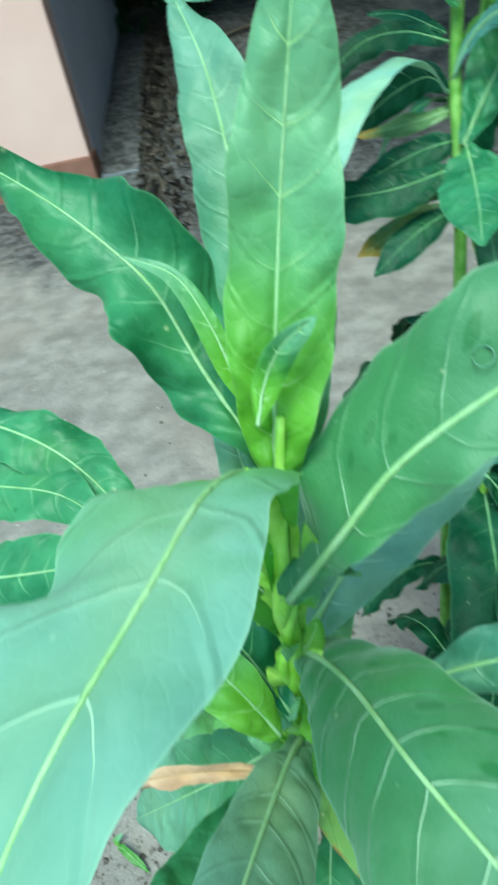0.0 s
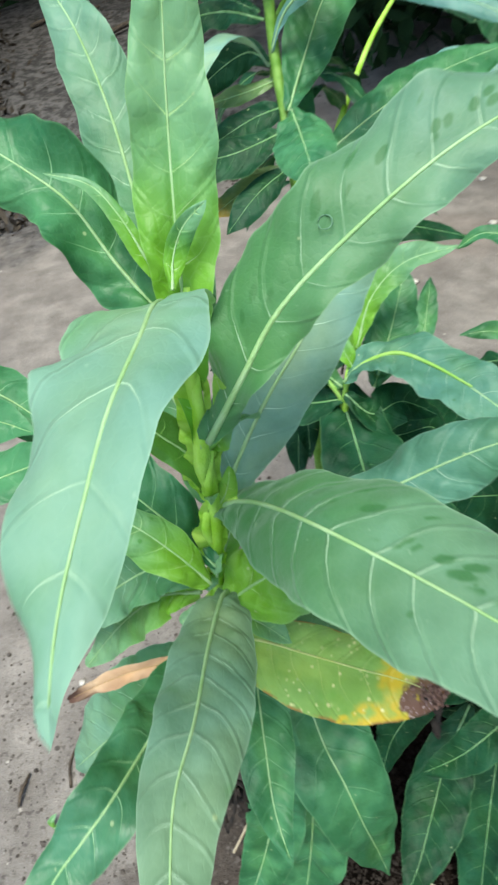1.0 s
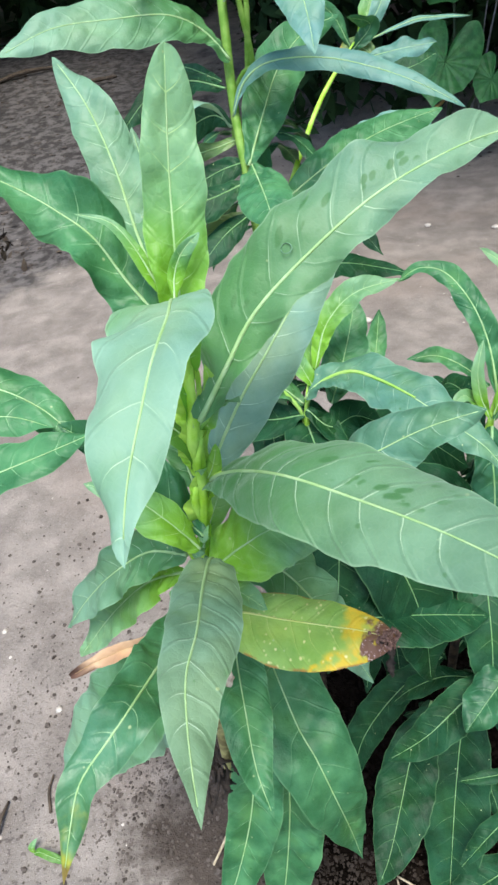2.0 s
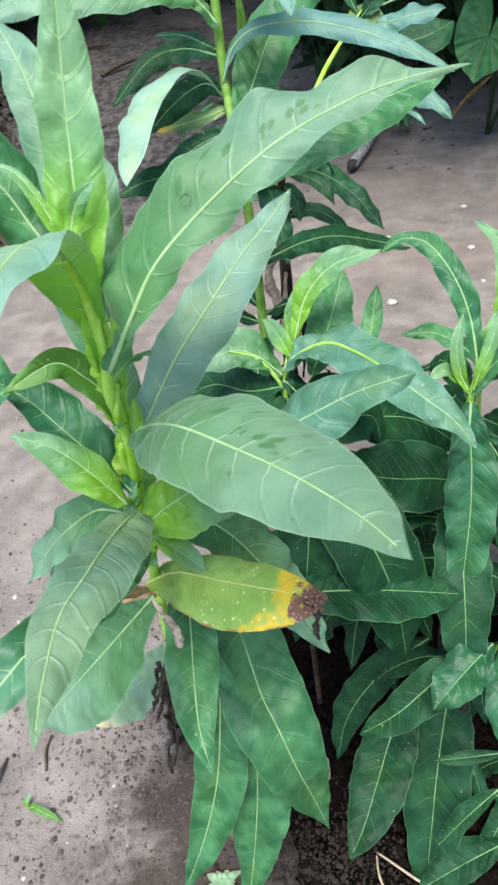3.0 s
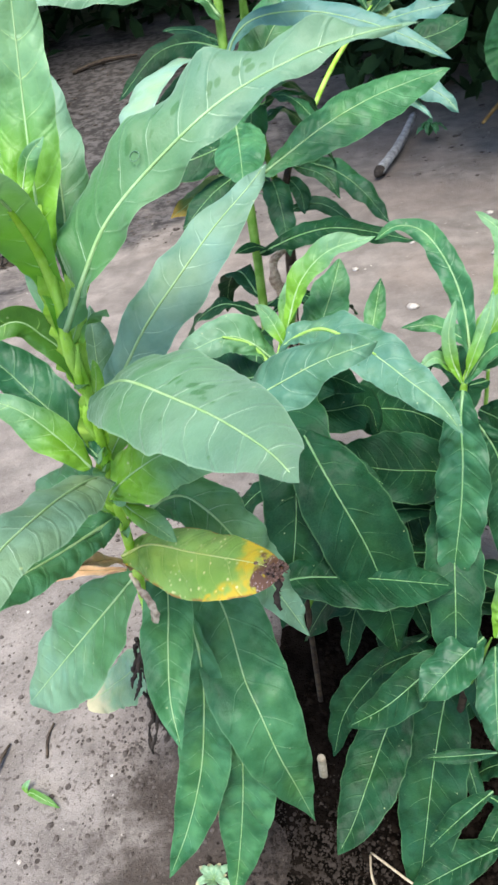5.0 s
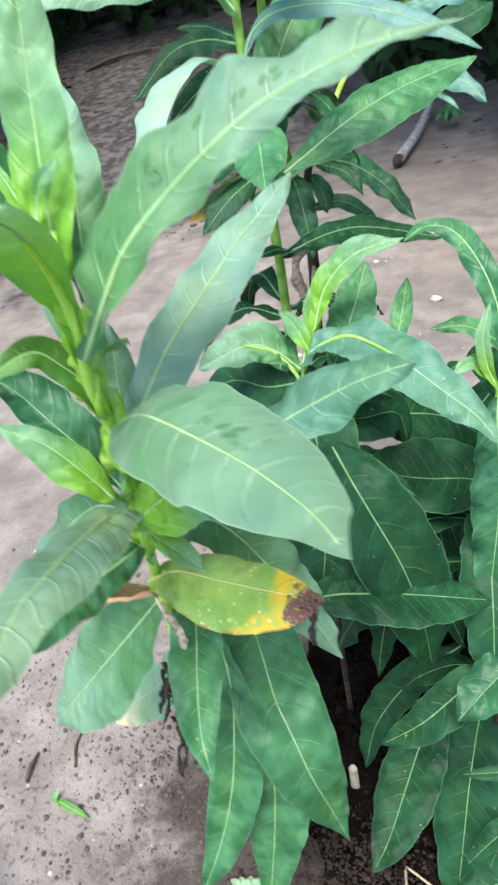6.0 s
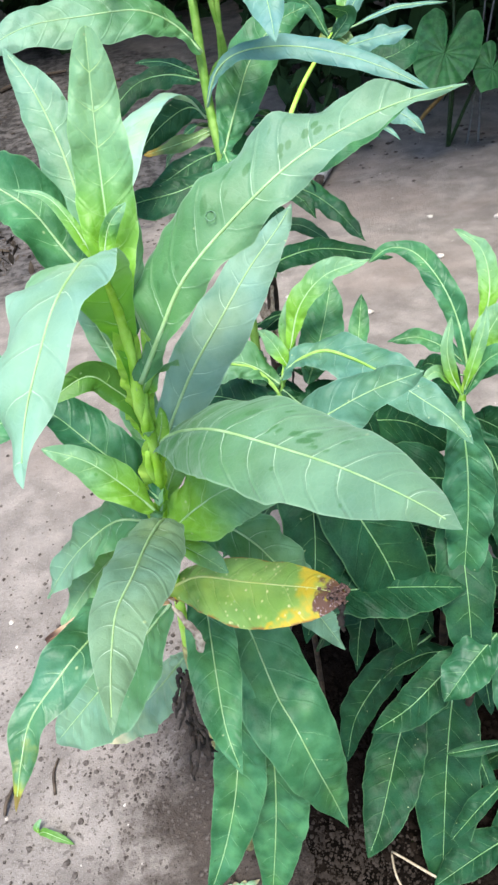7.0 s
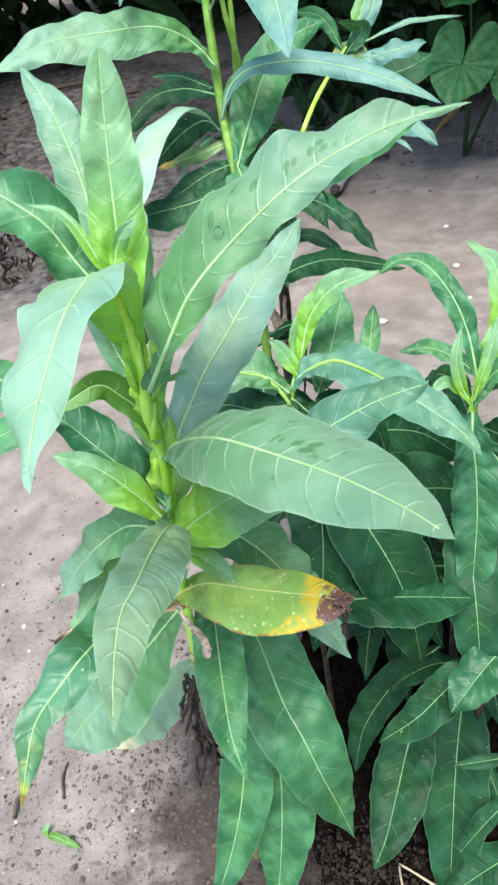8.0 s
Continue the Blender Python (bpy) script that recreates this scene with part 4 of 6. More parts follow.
leaf(P2, [(0.496, 0.970, 0.972), (0.435, 0.968, 0.960), (0.375, 0.971, 0.957), (0.339, 0.968, 0.947)], 0.0284, 0.0206, (-0.11, -0.67, 0.73), "deep", 0.12, 0.5, wavy=.55)
leaf(P2, [(0.507, 1.024, 1.011), (0.462, 1.034, 1.002), (0.404, 1.047, 0.994)], 0.0115, 0.0115, (-0.24, -0.67, 0.70), "old", 0.12, 0.5)
leaf(P2, [(0.505, 0.995, 0.990), (0.460, 1.005, 0.980), (0.391, 1.005, 0.954)], 0.0241, 0.0177, (-0.25, -0.69, 0.67), "deep", 0.12, 0.5, wavy=.55)
leaf(P2, [(0.520, 1.079, 1.220), (0.515, 1.101, 1.251), (0.522, 1.123, 1.286)], 0.0140, 0.0140, (-0.09, -0.83, 0.55), "young", 0.2, 0.5)
leaf(P2, [(0.509, 1.050, 1.173), (0.534, 1.056, 1.205), (0.551, 1.067, 1.243)], 0.0137, 0.0138, (-0.06, -0.95, 0.32), "young", 0.2, 0.5)
leaf(P2, [(0.501, 0.959, 0.828), (0.572, 0.986, 0.833), (0.632, 1.002, 0.822), (0.726, 0.987, 0.790)], 0.0182, 0.0217, (0.21, -0.60, 0.77), "deep", 0.12, 0.5, wavy=.55)
leaf(P2, [(0.514, 0.960, 0.829), (0.494, 0.946, 0.843), (0.465, 0.924, 0.847)], 0.0070, 0.0088, (0.39, -0.38, 0.84), "deep", 0.12, 0.5, wavy=.55)
leaf(P7, [(0.697, 1.193, 0.945), (0.757, 1.178, 0.960), (0.791, 1.150, 0.957), (0.816, 1.125, 0.942), (0.829, 1.097, 0.922)], 0.0165, 0.0183, (-0.33, -0.61, 0.72), "bloom", 0.12, 0.5)
leaf(P7, [(0.702, 1.184, 0.933), (0.760, 1.164, 0.942), (0.784, 1.145, 0.934), (0.798, 1.118, 0.915)], 0.0073, 0.0064, (-0.29, -0.61, 0.74), "bloom", 0.12, 0.5)
leaf(P7, [(0.579, 1.154, 0.889), (0.643, 1.160, 0.867), (0.690, 1.144, 0.829), (0.723, 1.093, 0.780)], 0.0206, 0.0187, (0.12, -0.80, 0.60), "mat", 0.12, 0.5)
leaf(P7, [(0.580, 1.151, 0.886), (0.631, 1.133, 0.863), (0.649, 1.108, 0.831)], 0.0141, 0.0122, (0.05, -0.72, 0.69), "mat", 0.12, 0.5)
leaf(P7, [(0.564, 1.109, 0.829), (0.617, 1.108, 0.830), (0.663, 1.083, 0.798)], 0.0129, 0.0119, (0.05, -0.74, 0.67), "mat", 0.12, 0.5)
leaf(P7, [(0.572, 1.143, 0.874), (0.589, 1.113, 0.852), (0.588, 1.082, 0.827)], 0.0140, 0.0123, (-0.11, -0.63, 0.77), "mat", 0.12, 0.5)
leaf(P7, [(0.781, 1.323, 1.047), (0.798, 1.339, 1.073), (0.815, 1.357, 1.104), (0.854, 1.377, 1.140)], 0.0157, 0.0157, (-0.07, -0.84, 0.54), "young", 0.3, 0.5)
leaf(P7, [(0.790, 1.329, 1.058), (0.818, 1.327, 1.096), (0.849, 1.355, 1.142)], 0.0135, 0.0135, (-0.11, -0.82, 0.56), "bloom", 0.2, 0.5)
leaf(P7, [(0.671, 1.325, 1.160), (0.724, 1.333, 1.180), (0.793, 1.318, 1.168)], 0.0157, 0.0137, (-0.06, -0.78, 0.62), "bloom", 0.15, 0.5)
leaf(P7, [(0.770, 1.268, 1.036), (0.816, 1.244, 1.043), (0.871, 1.228, 1.045)], 0.0166, 0.0186, (-0.23, -0.68, 0.69), "bloom", 0.15, 0.5)
leaf(P7, [(0.796, 1.304, 1.057), (0.874, 1.305, 1.071), (0.962, 1.291, 1.064)], 0.0054, 0.0054, (-0.06, -0.73, 0.68), "bloom", 0.15, 0.5)
leaf(P7, [(0.797, 1.285, 1.029), (0.769, 1.302, 1.050), (0.734, 1.299, 1.040)], 0.0117, 0.0176, (-0.07, -0.82, 0.57), "old", 0.15, 0.5)
leaf(P7, [(0.759, 1.302, 1.048), (0.730, 1.318, 1.104), (0.680, 1.310, 1.120)], 0.0112, 0.0112, (-0.00, -0.96, 0.28), "mat", 0.15, 0.5)
leaf(P7, [(0.757, 1.299, 1.044), (0.789, 1.294, 1.077), (0.747, 1.285, 1.094)], 0.0146, 0.0145, (-0.57, -0.70, 0.43), "mat", 0.15, 0.5)
leaf(P7, [(0.857, 1.418, 0.983), (0.888, 1.418, 0.983), (0.922, 1.409, 0.989), (0.968, 1.417, 1.001)], 0.0381, 0.0379, (-0.13, -0.69, 0.71), "deep", 0.15, 0.5, wavy=.55)
leaf(P3, [(0.484, 0.762, 0.777), (0.503, 0.764, 0.792), (0.535, 0.748, 0.808), (0.557, 0.715, 0.809), (0.579, 0.673, 0.805), (0.601, 0.635, 0.792), (0.624, 0.607, 0.774), (0.639, 0.587, 0.750)], 0.0279, 0.0304, (-0.31, -0.31, 0.90), "blue", 0.32, 0.45)
leaf(P3, [(0.505, 0.779, 0.803), (0.528, 0.801, 0.843), (0.565, 0.806, 0.872), (0.619, 0.800, 0.880)], 0.0172, 0.0157, (-0.35, -0.63, 0.69), "young", 0.47, 0.5)
leaf(P3, [(0.485, 0.773, 0.763), (0.459, 0.787, 0.789), (0.428, 0.790, 0.801), (0.370, 0.774, 0.794)], 0.0221, 0.0253, (0.21, -0.58, 0.79), "top", 0.32, 0.5)
leaf(P3, [(0.497, 0.768, 0.787), (0.485, 0.786, 0.817), (0.472, 0.792, 0.833)], 0.0109, 0.0102, (0.05, -0.85, 0.52), "young", 0.47, 0.5)
leaf(P3, [(0.518, 0.768, 0.757), (0.545, 0.806, 0.777), (0.574, 0.849, 0.805), (0.593, 0.879, 0.831)], 0.0272, 0.0272, (0.01, -0.56, 0.83), "mid", 0.27, 0.5)
leaf(P3, [(0.636, 0.928, 0.668), (0.656, 0.968, 0.691), (0.683, 1.019, 0.729)], 0.0157, 0.0156, (-0.12, -0.55, 0.82), "mid", 0.27, 0.5)
leaf(P3, [(0.500, 0.784, 0.778), (0.512, 0.809, 0.812), (0.526, 0.834, 0.845)], 0.0122, 0.0108, (-0.05, -0.79, 0.61), "young", 0.47, 0.5)
leaf(P3, [(0.784, 0.861, 0.649), (0.759, 0.883, 0.676), (0.723, 0.902, 0.696), (0.678, 0.909, 0.698)], 0.0127, 0.0146, (0.05, -0.66, 0.75), "mid", 0.27, 0.5)
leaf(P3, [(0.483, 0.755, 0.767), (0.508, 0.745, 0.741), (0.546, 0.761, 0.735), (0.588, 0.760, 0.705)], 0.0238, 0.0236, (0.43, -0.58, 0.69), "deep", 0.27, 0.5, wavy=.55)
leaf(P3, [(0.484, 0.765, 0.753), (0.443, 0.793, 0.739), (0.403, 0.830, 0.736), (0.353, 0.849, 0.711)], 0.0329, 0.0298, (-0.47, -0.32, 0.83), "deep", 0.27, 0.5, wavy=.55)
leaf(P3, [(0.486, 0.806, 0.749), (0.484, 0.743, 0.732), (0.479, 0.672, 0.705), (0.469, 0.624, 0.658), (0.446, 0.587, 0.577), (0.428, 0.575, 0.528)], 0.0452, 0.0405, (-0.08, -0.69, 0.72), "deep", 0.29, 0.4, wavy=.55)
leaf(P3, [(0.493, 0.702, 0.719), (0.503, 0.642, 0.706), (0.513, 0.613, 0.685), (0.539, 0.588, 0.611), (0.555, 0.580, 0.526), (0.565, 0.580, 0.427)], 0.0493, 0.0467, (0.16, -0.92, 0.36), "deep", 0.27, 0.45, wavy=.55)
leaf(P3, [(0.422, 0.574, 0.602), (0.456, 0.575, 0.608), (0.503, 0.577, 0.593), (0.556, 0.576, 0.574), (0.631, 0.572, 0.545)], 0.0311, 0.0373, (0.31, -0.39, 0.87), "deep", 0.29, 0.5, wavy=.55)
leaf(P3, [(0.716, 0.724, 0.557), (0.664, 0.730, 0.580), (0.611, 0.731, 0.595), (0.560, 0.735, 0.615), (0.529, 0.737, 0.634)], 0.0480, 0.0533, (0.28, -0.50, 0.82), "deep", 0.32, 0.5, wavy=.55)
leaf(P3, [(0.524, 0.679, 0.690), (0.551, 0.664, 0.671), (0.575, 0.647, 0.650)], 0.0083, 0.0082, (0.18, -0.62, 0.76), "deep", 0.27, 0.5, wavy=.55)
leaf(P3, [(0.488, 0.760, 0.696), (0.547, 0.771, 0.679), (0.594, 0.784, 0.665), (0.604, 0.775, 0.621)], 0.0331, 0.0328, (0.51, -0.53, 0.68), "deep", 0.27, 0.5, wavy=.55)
leaf(P4, [(0.689, 0.692, 0.763), (0.691, 0.723, 0.813), (0.682, 0.749, 0.854), (0.667, 0.783, 0.881), (0.644, 0.802, 0.886), (0.619, 0.807, 0.873)], 0.0145, 0.0140, (-0.23, -0.79, 0.57), "mid", 0.37, 0.5)
leaf(P4, [(0.731, 0.743, 0.770), (0.769, 0.792, 0.806), (0.787, 0.849, 0.834), (0.774, 0.898, 0.848)], 0.0133, 0.0119, (-0.27, -0.38, 0.89), "young", 0.47, 0.5)
leaf(P4, [(0.709, 0.713, 0.760), (0.733, 0.723, 0.794), (0.759, 0.728, 0.821)], 0.0192, 0.0178, (-0.42, -0.74, 0.53), "young", 0.47, 0.5)
leaf(P4, [(0.706, 0.702, 0.744), (0.735, 0.698, 0.761), (0.758, 0.676, 0.751)], 0.0169, 0.0167, (-0.47, -0.44, 0.76), "mid", 0.37, 0.5)
leaf(P4, [(0.674, 0.675, 0.738), (0.664, 0.653, 0.716), (0.660, 0.634, 0.673), (0.652, 0.614, 0.621), (0.639, 0.593, 0.558), (0.632, 0.575, 0.512)], 0.0292, 0.0282, (-0.41, -0.83, 0.37), "mat", 0.27, 0.45)
leaf(P3, [(0.564, 0.814, 0.640), (0.621, 0.833, 0.623), (0.684, 0.840, 0.592), (0.739, 0.822, 0.542)], 0.0574, 0.0569, (0.43, -0.54, 0.72), "deep", 0.2, 0.5, wavy=.55)
leaf(P4, [(0.677, 0.683, 0.741), (0.668, 0.693, 0.769), (0.667, 0.702, 0.798), (0.679, 0.716, 0.827)], 0.0080, 0.0073, (-0.33, -0.88, 0.35), "young", 0.5, 0.5)
leaf(P4, [(0.679, 0.682, 0.748), (0.691, 0.686, 0.780), (0.708, 0.697, 0.813), (0.715, 0.706, 0.835)], 0.0073, 0.0079, (-0.56, -0.71, 0.43), "young", 0.5, 0.5)
leaf(P4, [(0.681, 0.682, 0.740), (0.701, 0.689, 0.768), (0.720, 0.681, 0.786), (0.742, 0.669, 0.789)], 0.0123, 0.0122, (-0.62, -0.43, 0.66), "mid", 0.4, 0.5)
leaf(P4, [(0.679, 0.691, 0.743), (0.662, 0.701, 0.762), (0.650, 0.701, 0.770), (0.631, 0.693, 0.765)], 0.0082, 0.0082, (0.31, -0.59, 0.74), "young", 0.5, 0.5)
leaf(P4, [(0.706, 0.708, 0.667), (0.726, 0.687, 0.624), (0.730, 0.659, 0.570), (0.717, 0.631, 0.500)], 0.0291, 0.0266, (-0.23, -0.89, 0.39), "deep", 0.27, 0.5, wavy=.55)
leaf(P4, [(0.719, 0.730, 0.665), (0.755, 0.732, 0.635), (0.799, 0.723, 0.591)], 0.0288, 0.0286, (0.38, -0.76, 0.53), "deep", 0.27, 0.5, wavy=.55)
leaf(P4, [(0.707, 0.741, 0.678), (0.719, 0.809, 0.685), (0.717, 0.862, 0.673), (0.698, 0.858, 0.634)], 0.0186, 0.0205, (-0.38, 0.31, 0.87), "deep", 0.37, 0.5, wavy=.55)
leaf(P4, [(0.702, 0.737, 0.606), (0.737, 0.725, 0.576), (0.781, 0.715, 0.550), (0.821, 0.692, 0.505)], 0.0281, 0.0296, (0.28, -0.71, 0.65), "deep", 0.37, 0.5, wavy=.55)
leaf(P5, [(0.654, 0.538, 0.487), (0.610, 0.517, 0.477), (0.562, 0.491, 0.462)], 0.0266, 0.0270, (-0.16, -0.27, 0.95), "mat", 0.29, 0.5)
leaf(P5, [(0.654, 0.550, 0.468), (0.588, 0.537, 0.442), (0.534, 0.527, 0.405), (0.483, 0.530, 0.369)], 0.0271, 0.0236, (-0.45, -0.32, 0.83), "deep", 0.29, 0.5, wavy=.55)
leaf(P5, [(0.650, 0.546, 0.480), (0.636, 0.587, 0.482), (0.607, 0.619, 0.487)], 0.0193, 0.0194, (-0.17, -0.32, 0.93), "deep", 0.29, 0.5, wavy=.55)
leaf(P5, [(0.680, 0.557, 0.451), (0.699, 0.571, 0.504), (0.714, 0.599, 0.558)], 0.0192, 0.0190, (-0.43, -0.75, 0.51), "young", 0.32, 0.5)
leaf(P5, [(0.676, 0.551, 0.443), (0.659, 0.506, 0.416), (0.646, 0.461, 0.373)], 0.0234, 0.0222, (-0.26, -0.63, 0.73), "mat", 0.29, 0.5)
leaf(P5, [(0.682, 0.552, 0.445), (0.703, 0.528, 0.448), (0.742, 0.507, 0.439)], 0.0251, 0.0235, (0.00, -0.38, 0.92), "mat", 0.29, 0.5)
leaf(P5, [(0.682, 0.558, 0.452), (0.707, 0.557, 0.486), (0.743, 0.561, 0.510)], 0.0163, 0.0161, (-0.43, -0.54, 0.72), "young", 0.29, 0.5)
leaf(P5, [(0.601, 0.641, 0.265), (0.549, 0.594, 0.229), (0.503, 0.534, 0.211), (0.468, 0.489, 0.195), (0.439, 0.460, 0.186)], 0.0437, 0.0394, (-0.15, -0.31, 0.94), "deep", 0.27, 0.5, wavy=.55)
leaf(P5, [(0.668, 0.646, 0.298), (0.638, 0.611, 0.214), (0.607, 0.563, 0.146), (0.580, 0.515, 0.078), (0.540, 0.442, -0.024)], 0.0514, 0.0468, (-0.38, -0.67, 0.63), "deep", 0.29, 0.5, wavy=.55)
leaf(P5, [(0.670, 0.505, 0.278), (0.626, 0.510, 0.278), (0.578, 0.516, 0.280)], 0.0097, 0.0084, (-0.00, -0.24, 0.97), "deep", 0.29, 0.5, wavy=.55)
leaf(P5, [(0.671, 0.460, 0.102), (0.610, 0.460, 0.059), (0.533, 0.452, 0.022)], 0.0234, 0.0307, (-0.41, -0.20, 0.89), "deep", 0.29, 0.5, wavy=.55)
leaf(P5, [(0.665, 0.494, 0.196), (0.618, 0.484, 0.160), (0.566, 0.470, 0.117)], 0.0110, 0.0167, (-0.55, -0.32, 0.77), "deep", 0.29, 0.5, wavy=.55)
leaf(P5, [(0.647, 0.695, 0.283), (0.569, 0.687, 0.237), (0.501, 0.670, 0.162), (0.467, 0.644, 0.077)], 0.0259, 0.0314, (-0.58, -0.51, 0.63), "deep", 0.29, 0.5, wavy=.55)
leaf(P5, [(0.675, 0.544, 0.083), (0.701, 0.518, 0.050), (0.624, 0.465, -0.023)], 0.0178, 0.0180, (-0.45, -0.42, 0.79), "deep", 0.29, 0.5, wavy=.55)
leaf(P6, [(0.136, 0.513, 0.947), (0.189, 0.504, 0.956), (0.234, 0.497, 0.967), (0.281, 0.492, 0.979)], 0.0185, 0.0165, (-0.25, -0.49, 0.83), "mid", 0.15, 0.5)
leaf(P6, [(0.156, 0.583, 1.004), (0.213, 0.559, 0.994), (0.248, 0.536, 0.979), (0.272, 0.509, 0.956)], 0.0168, 0.0189, (0.04, -0.50, 0.87), "mid", 0.15, 0.5)
leaf(P6, [(0.144, 0.553, 0.983), (0.186, 0.545, 0.980), (0.226, 0.533, 0.981), (0.255, 0.516, 0.975)], 0.0173, 0.0170, (-0.10, -0.47, 0.88), "mid", 0.15, 0.5)


def petiole(pts, radii):
    """A thick pale stalk that runs from the stem into a blade's underside."""
    o = np.array(P1.location)
    zs, z = [0.6, 0.765, 0.87, 0.94, 1.0, 1.05], pts[0][2] - 0.035
    root = (np.interp(z, zs, [0.30, 0.316, 0.328, 0.338, 0.342, 0.348]), np.interp(z, zs, [0.53, 0.505, 0.482, 0.468, 0.457, 0.458]), z)
    return tube("petiole", [np.array(p) - o for p in (root, *pts)], (0.0012, *radii), STEM, P1, 9, 32, 0.03)


petiole([(0.337, 0.462, 0.969), (0.340, 0.457, 0.990), (0.343, 0.459, 1.019), (0.344, 0.448, 1.047), (0.344, 0.427, 1.073)], (0.0038, 0.0038, 0.0034, 0.0026, 0.0016))
petiole([(0.339, 0.461, 0.967), (0.350, 0.461, 1.001), (0.364, 0.452, 1.024)], (0.003, 0.0026, 0.0018))
petiole([(0.331, 0.470, 0.928), (0.339, 0.472, 0.943), (0.335, 0.469, 0.971), (0.325, 0.467, 0.989)], (0.003, 0.0028, 0.0022, 0.0012))
petiole([(0.329, 0.477, 0.911), (0.337, 0.477, 0.929), (0.351, 0.457, 0.951)], (0.0032, 0.003, 0.002))


def auricle(z, turn, size):
    """A frilled lobe that clasps the stem at a node."""
    zs = [0.6, 0.765, 0.87, 0.94, 1.0, 1.05]
    x, y = np.interp(z, zs, [0.30, 0.316, 0.328, 0.338, 0.342, 0.348]), np.interp(z, zs, [0.53, 0.505, 0.482, 0.468, 0.457, 0.458])
    d = np.array([math.cos(turn), math.sin(turn), 0.0])
    p = np.array([x, y, z]) + d * 0.003
    ob = leaf(P1, [p - np.array([0, 0, size * 0.9]), p + d * size * 0.45 - np.array([0, 0, size * 0.3]), p + d * size * 0.5 + np.array([0, 0, size * 0.3]), p + d * size * 0.2 + np.array([0, 0, size])], size * 0.42, size * 0.42, tuple(d + np.array([0, -0.4, 0.3])), "young", 0.5, 0.5, 0.6, False, "auricle", n=26, half=7)
    ob.data.materials[0] = FRILL
    return ob


leaf(P1, [(0.304, 0.512, 0.738), (0.285, 0.509, 0.746), (0.258, 0.503, 0.759), (0.226, 0.499, 0.760), (0.197, 0.497, 0.752)], 0.0064, 0.0060, (0.1, -0.6, 0.7), "dry", 0.7, 0.6, 0.4, wavy=2.2)
for z, turn, size in ((0.985, -0.2, 0.007), (0.872, -0.1, 0.010)):
    auricle(z, turn, size)


def axil_leaves(count, lo, hi, seed):
    """Small crumpled leaves in the axils along the tall stem."""
    g = np.random.default_rng(seed)
    zs = [0.6, 0.765, 0.87, 0.94, 1.0, 1.05]
    for i in range(count):
        z = lo + (hi - lo) * (i + g.uniform(0.1, 0.9)) / count
        o = np.array([np.interp(z, zs, [0.30, 0.316, 0.328, 0.338, 0.342, 0.348]), np.interp(z, zs, [0.53, 0.505, 0.482, 0.468, 0.457, 0.458]), z])
        t_ = g.uniform(-3.3, 0.2)
        d = np.array([math.cos(t_), math.sin(t_) * 0.8, 0.0])
        L = g.uniform(0.016, 0.032)
        up = np.array([0, 0, 1.0])
        bow = g.uniform(-0.5, 0.4)
        pts = [o + d * 0.003, o + d * (0.004 + L * 0.25) + up * L * 0.35, o + d * (0.004 + L * 0.55) + up * L * (0.55 + 0.3 * bow), o + d * (0.004 + L * 0.85) + up * L * (0.55 + bow)]
        w = L * g.uniform(0.20, 0.34)
        leaf(P1, pts, w, w * g.uniform(0.6, 1.0), tuple(up * 0.8 - d * 0.4), "young", g.uniform(0.2, 0.6), 0.5, 0.7, False, "axil_leaf", n=30, wavy=3.0, half=8)


axil_leaves(8, 0.775, 1.0, 77)
axil_leaves(5, 0.79, 0.85, 31)


def stem_wing(z0, z1, turn, width, seed):
    """A narrow frilled wing that runs down the stem below a leaf."""
    g = np.random.default_rng(seed)
    o = np.array(P1.location)
    zs = [0.6, 0.765, 0.87, 0.94, 1.0, 1.05]
    v, f, n, m = [], [], 90, 6
    ph = g.uniform(0, 6.28, 3)
    for i in range(n):
        s = i / (n - 1)
        z = z0 + (z1 - z0) * s
        c = np.array([np.interp(z, zs, [0.30, 0.316, 0.328, 0.338, 0.342, 0.348]), np.interp(z, zs, [0.53, 0.505, 0.482, 0.468, 0.457, 0.458]), z]) - o
        a = turn + 0.3 * math.sin(3 * s + ph[0])
        d, e = np.array([math.cos(a), math.sin(a), 0.0]), np.array([-math.sin(a), math.cos(a), 0.0])
        w = width * (math.sin(math.pi * s ** 0.8) ** 0.6 * 0.9 + 0.06) * (1 + 0.5 * noise.noise((s * 5, ph[1], seed)))
        k = 1.2 * noise.noise((s * 6.5, ph[2], seed + 5.0)) + 0.45 * noise.noise((s * 13, ph[0], seed + 9.0))
        for j in range(m):
            r = j / (m - 1)
            v.append(c + d * (0.0025 + 0.85 * w * r) + e * w * 0.8 * k * r ** 1.5 + np.array([0, 0, 0.4 * w * r * r + 0.3 * w * k * r * r]))
    for i in range(n - 1):
        for j in range(m - 1):
            f.append((i * m + j, i * m + j + 1, (i + 1) * m + j + 1, (i + 1) * m + j))
    return mesh_object("stem_wing", v, f, FRILL, P1)


for i, (z0, z1, turn, width) in enumerate(((0.970, 1.040, -3.15, 0.0105), (0.945, 1.00, -3.0, 0.0105), (0.955, 1.03, 0.0, 0.006), (0.885, 0.945, -3.1, 0.0115), (0.895, 0.945, -0.1, 0.0065), (0.845, 0.885, -3.0, 0.009), (0.85, 0.90, -0.2, 0.0075), (0.80, 0.855, -3.0, 0.0095), (0.795, 0.845, -0.6, 0.006))):
    stem_wing(z0, z1, turn, width, i)


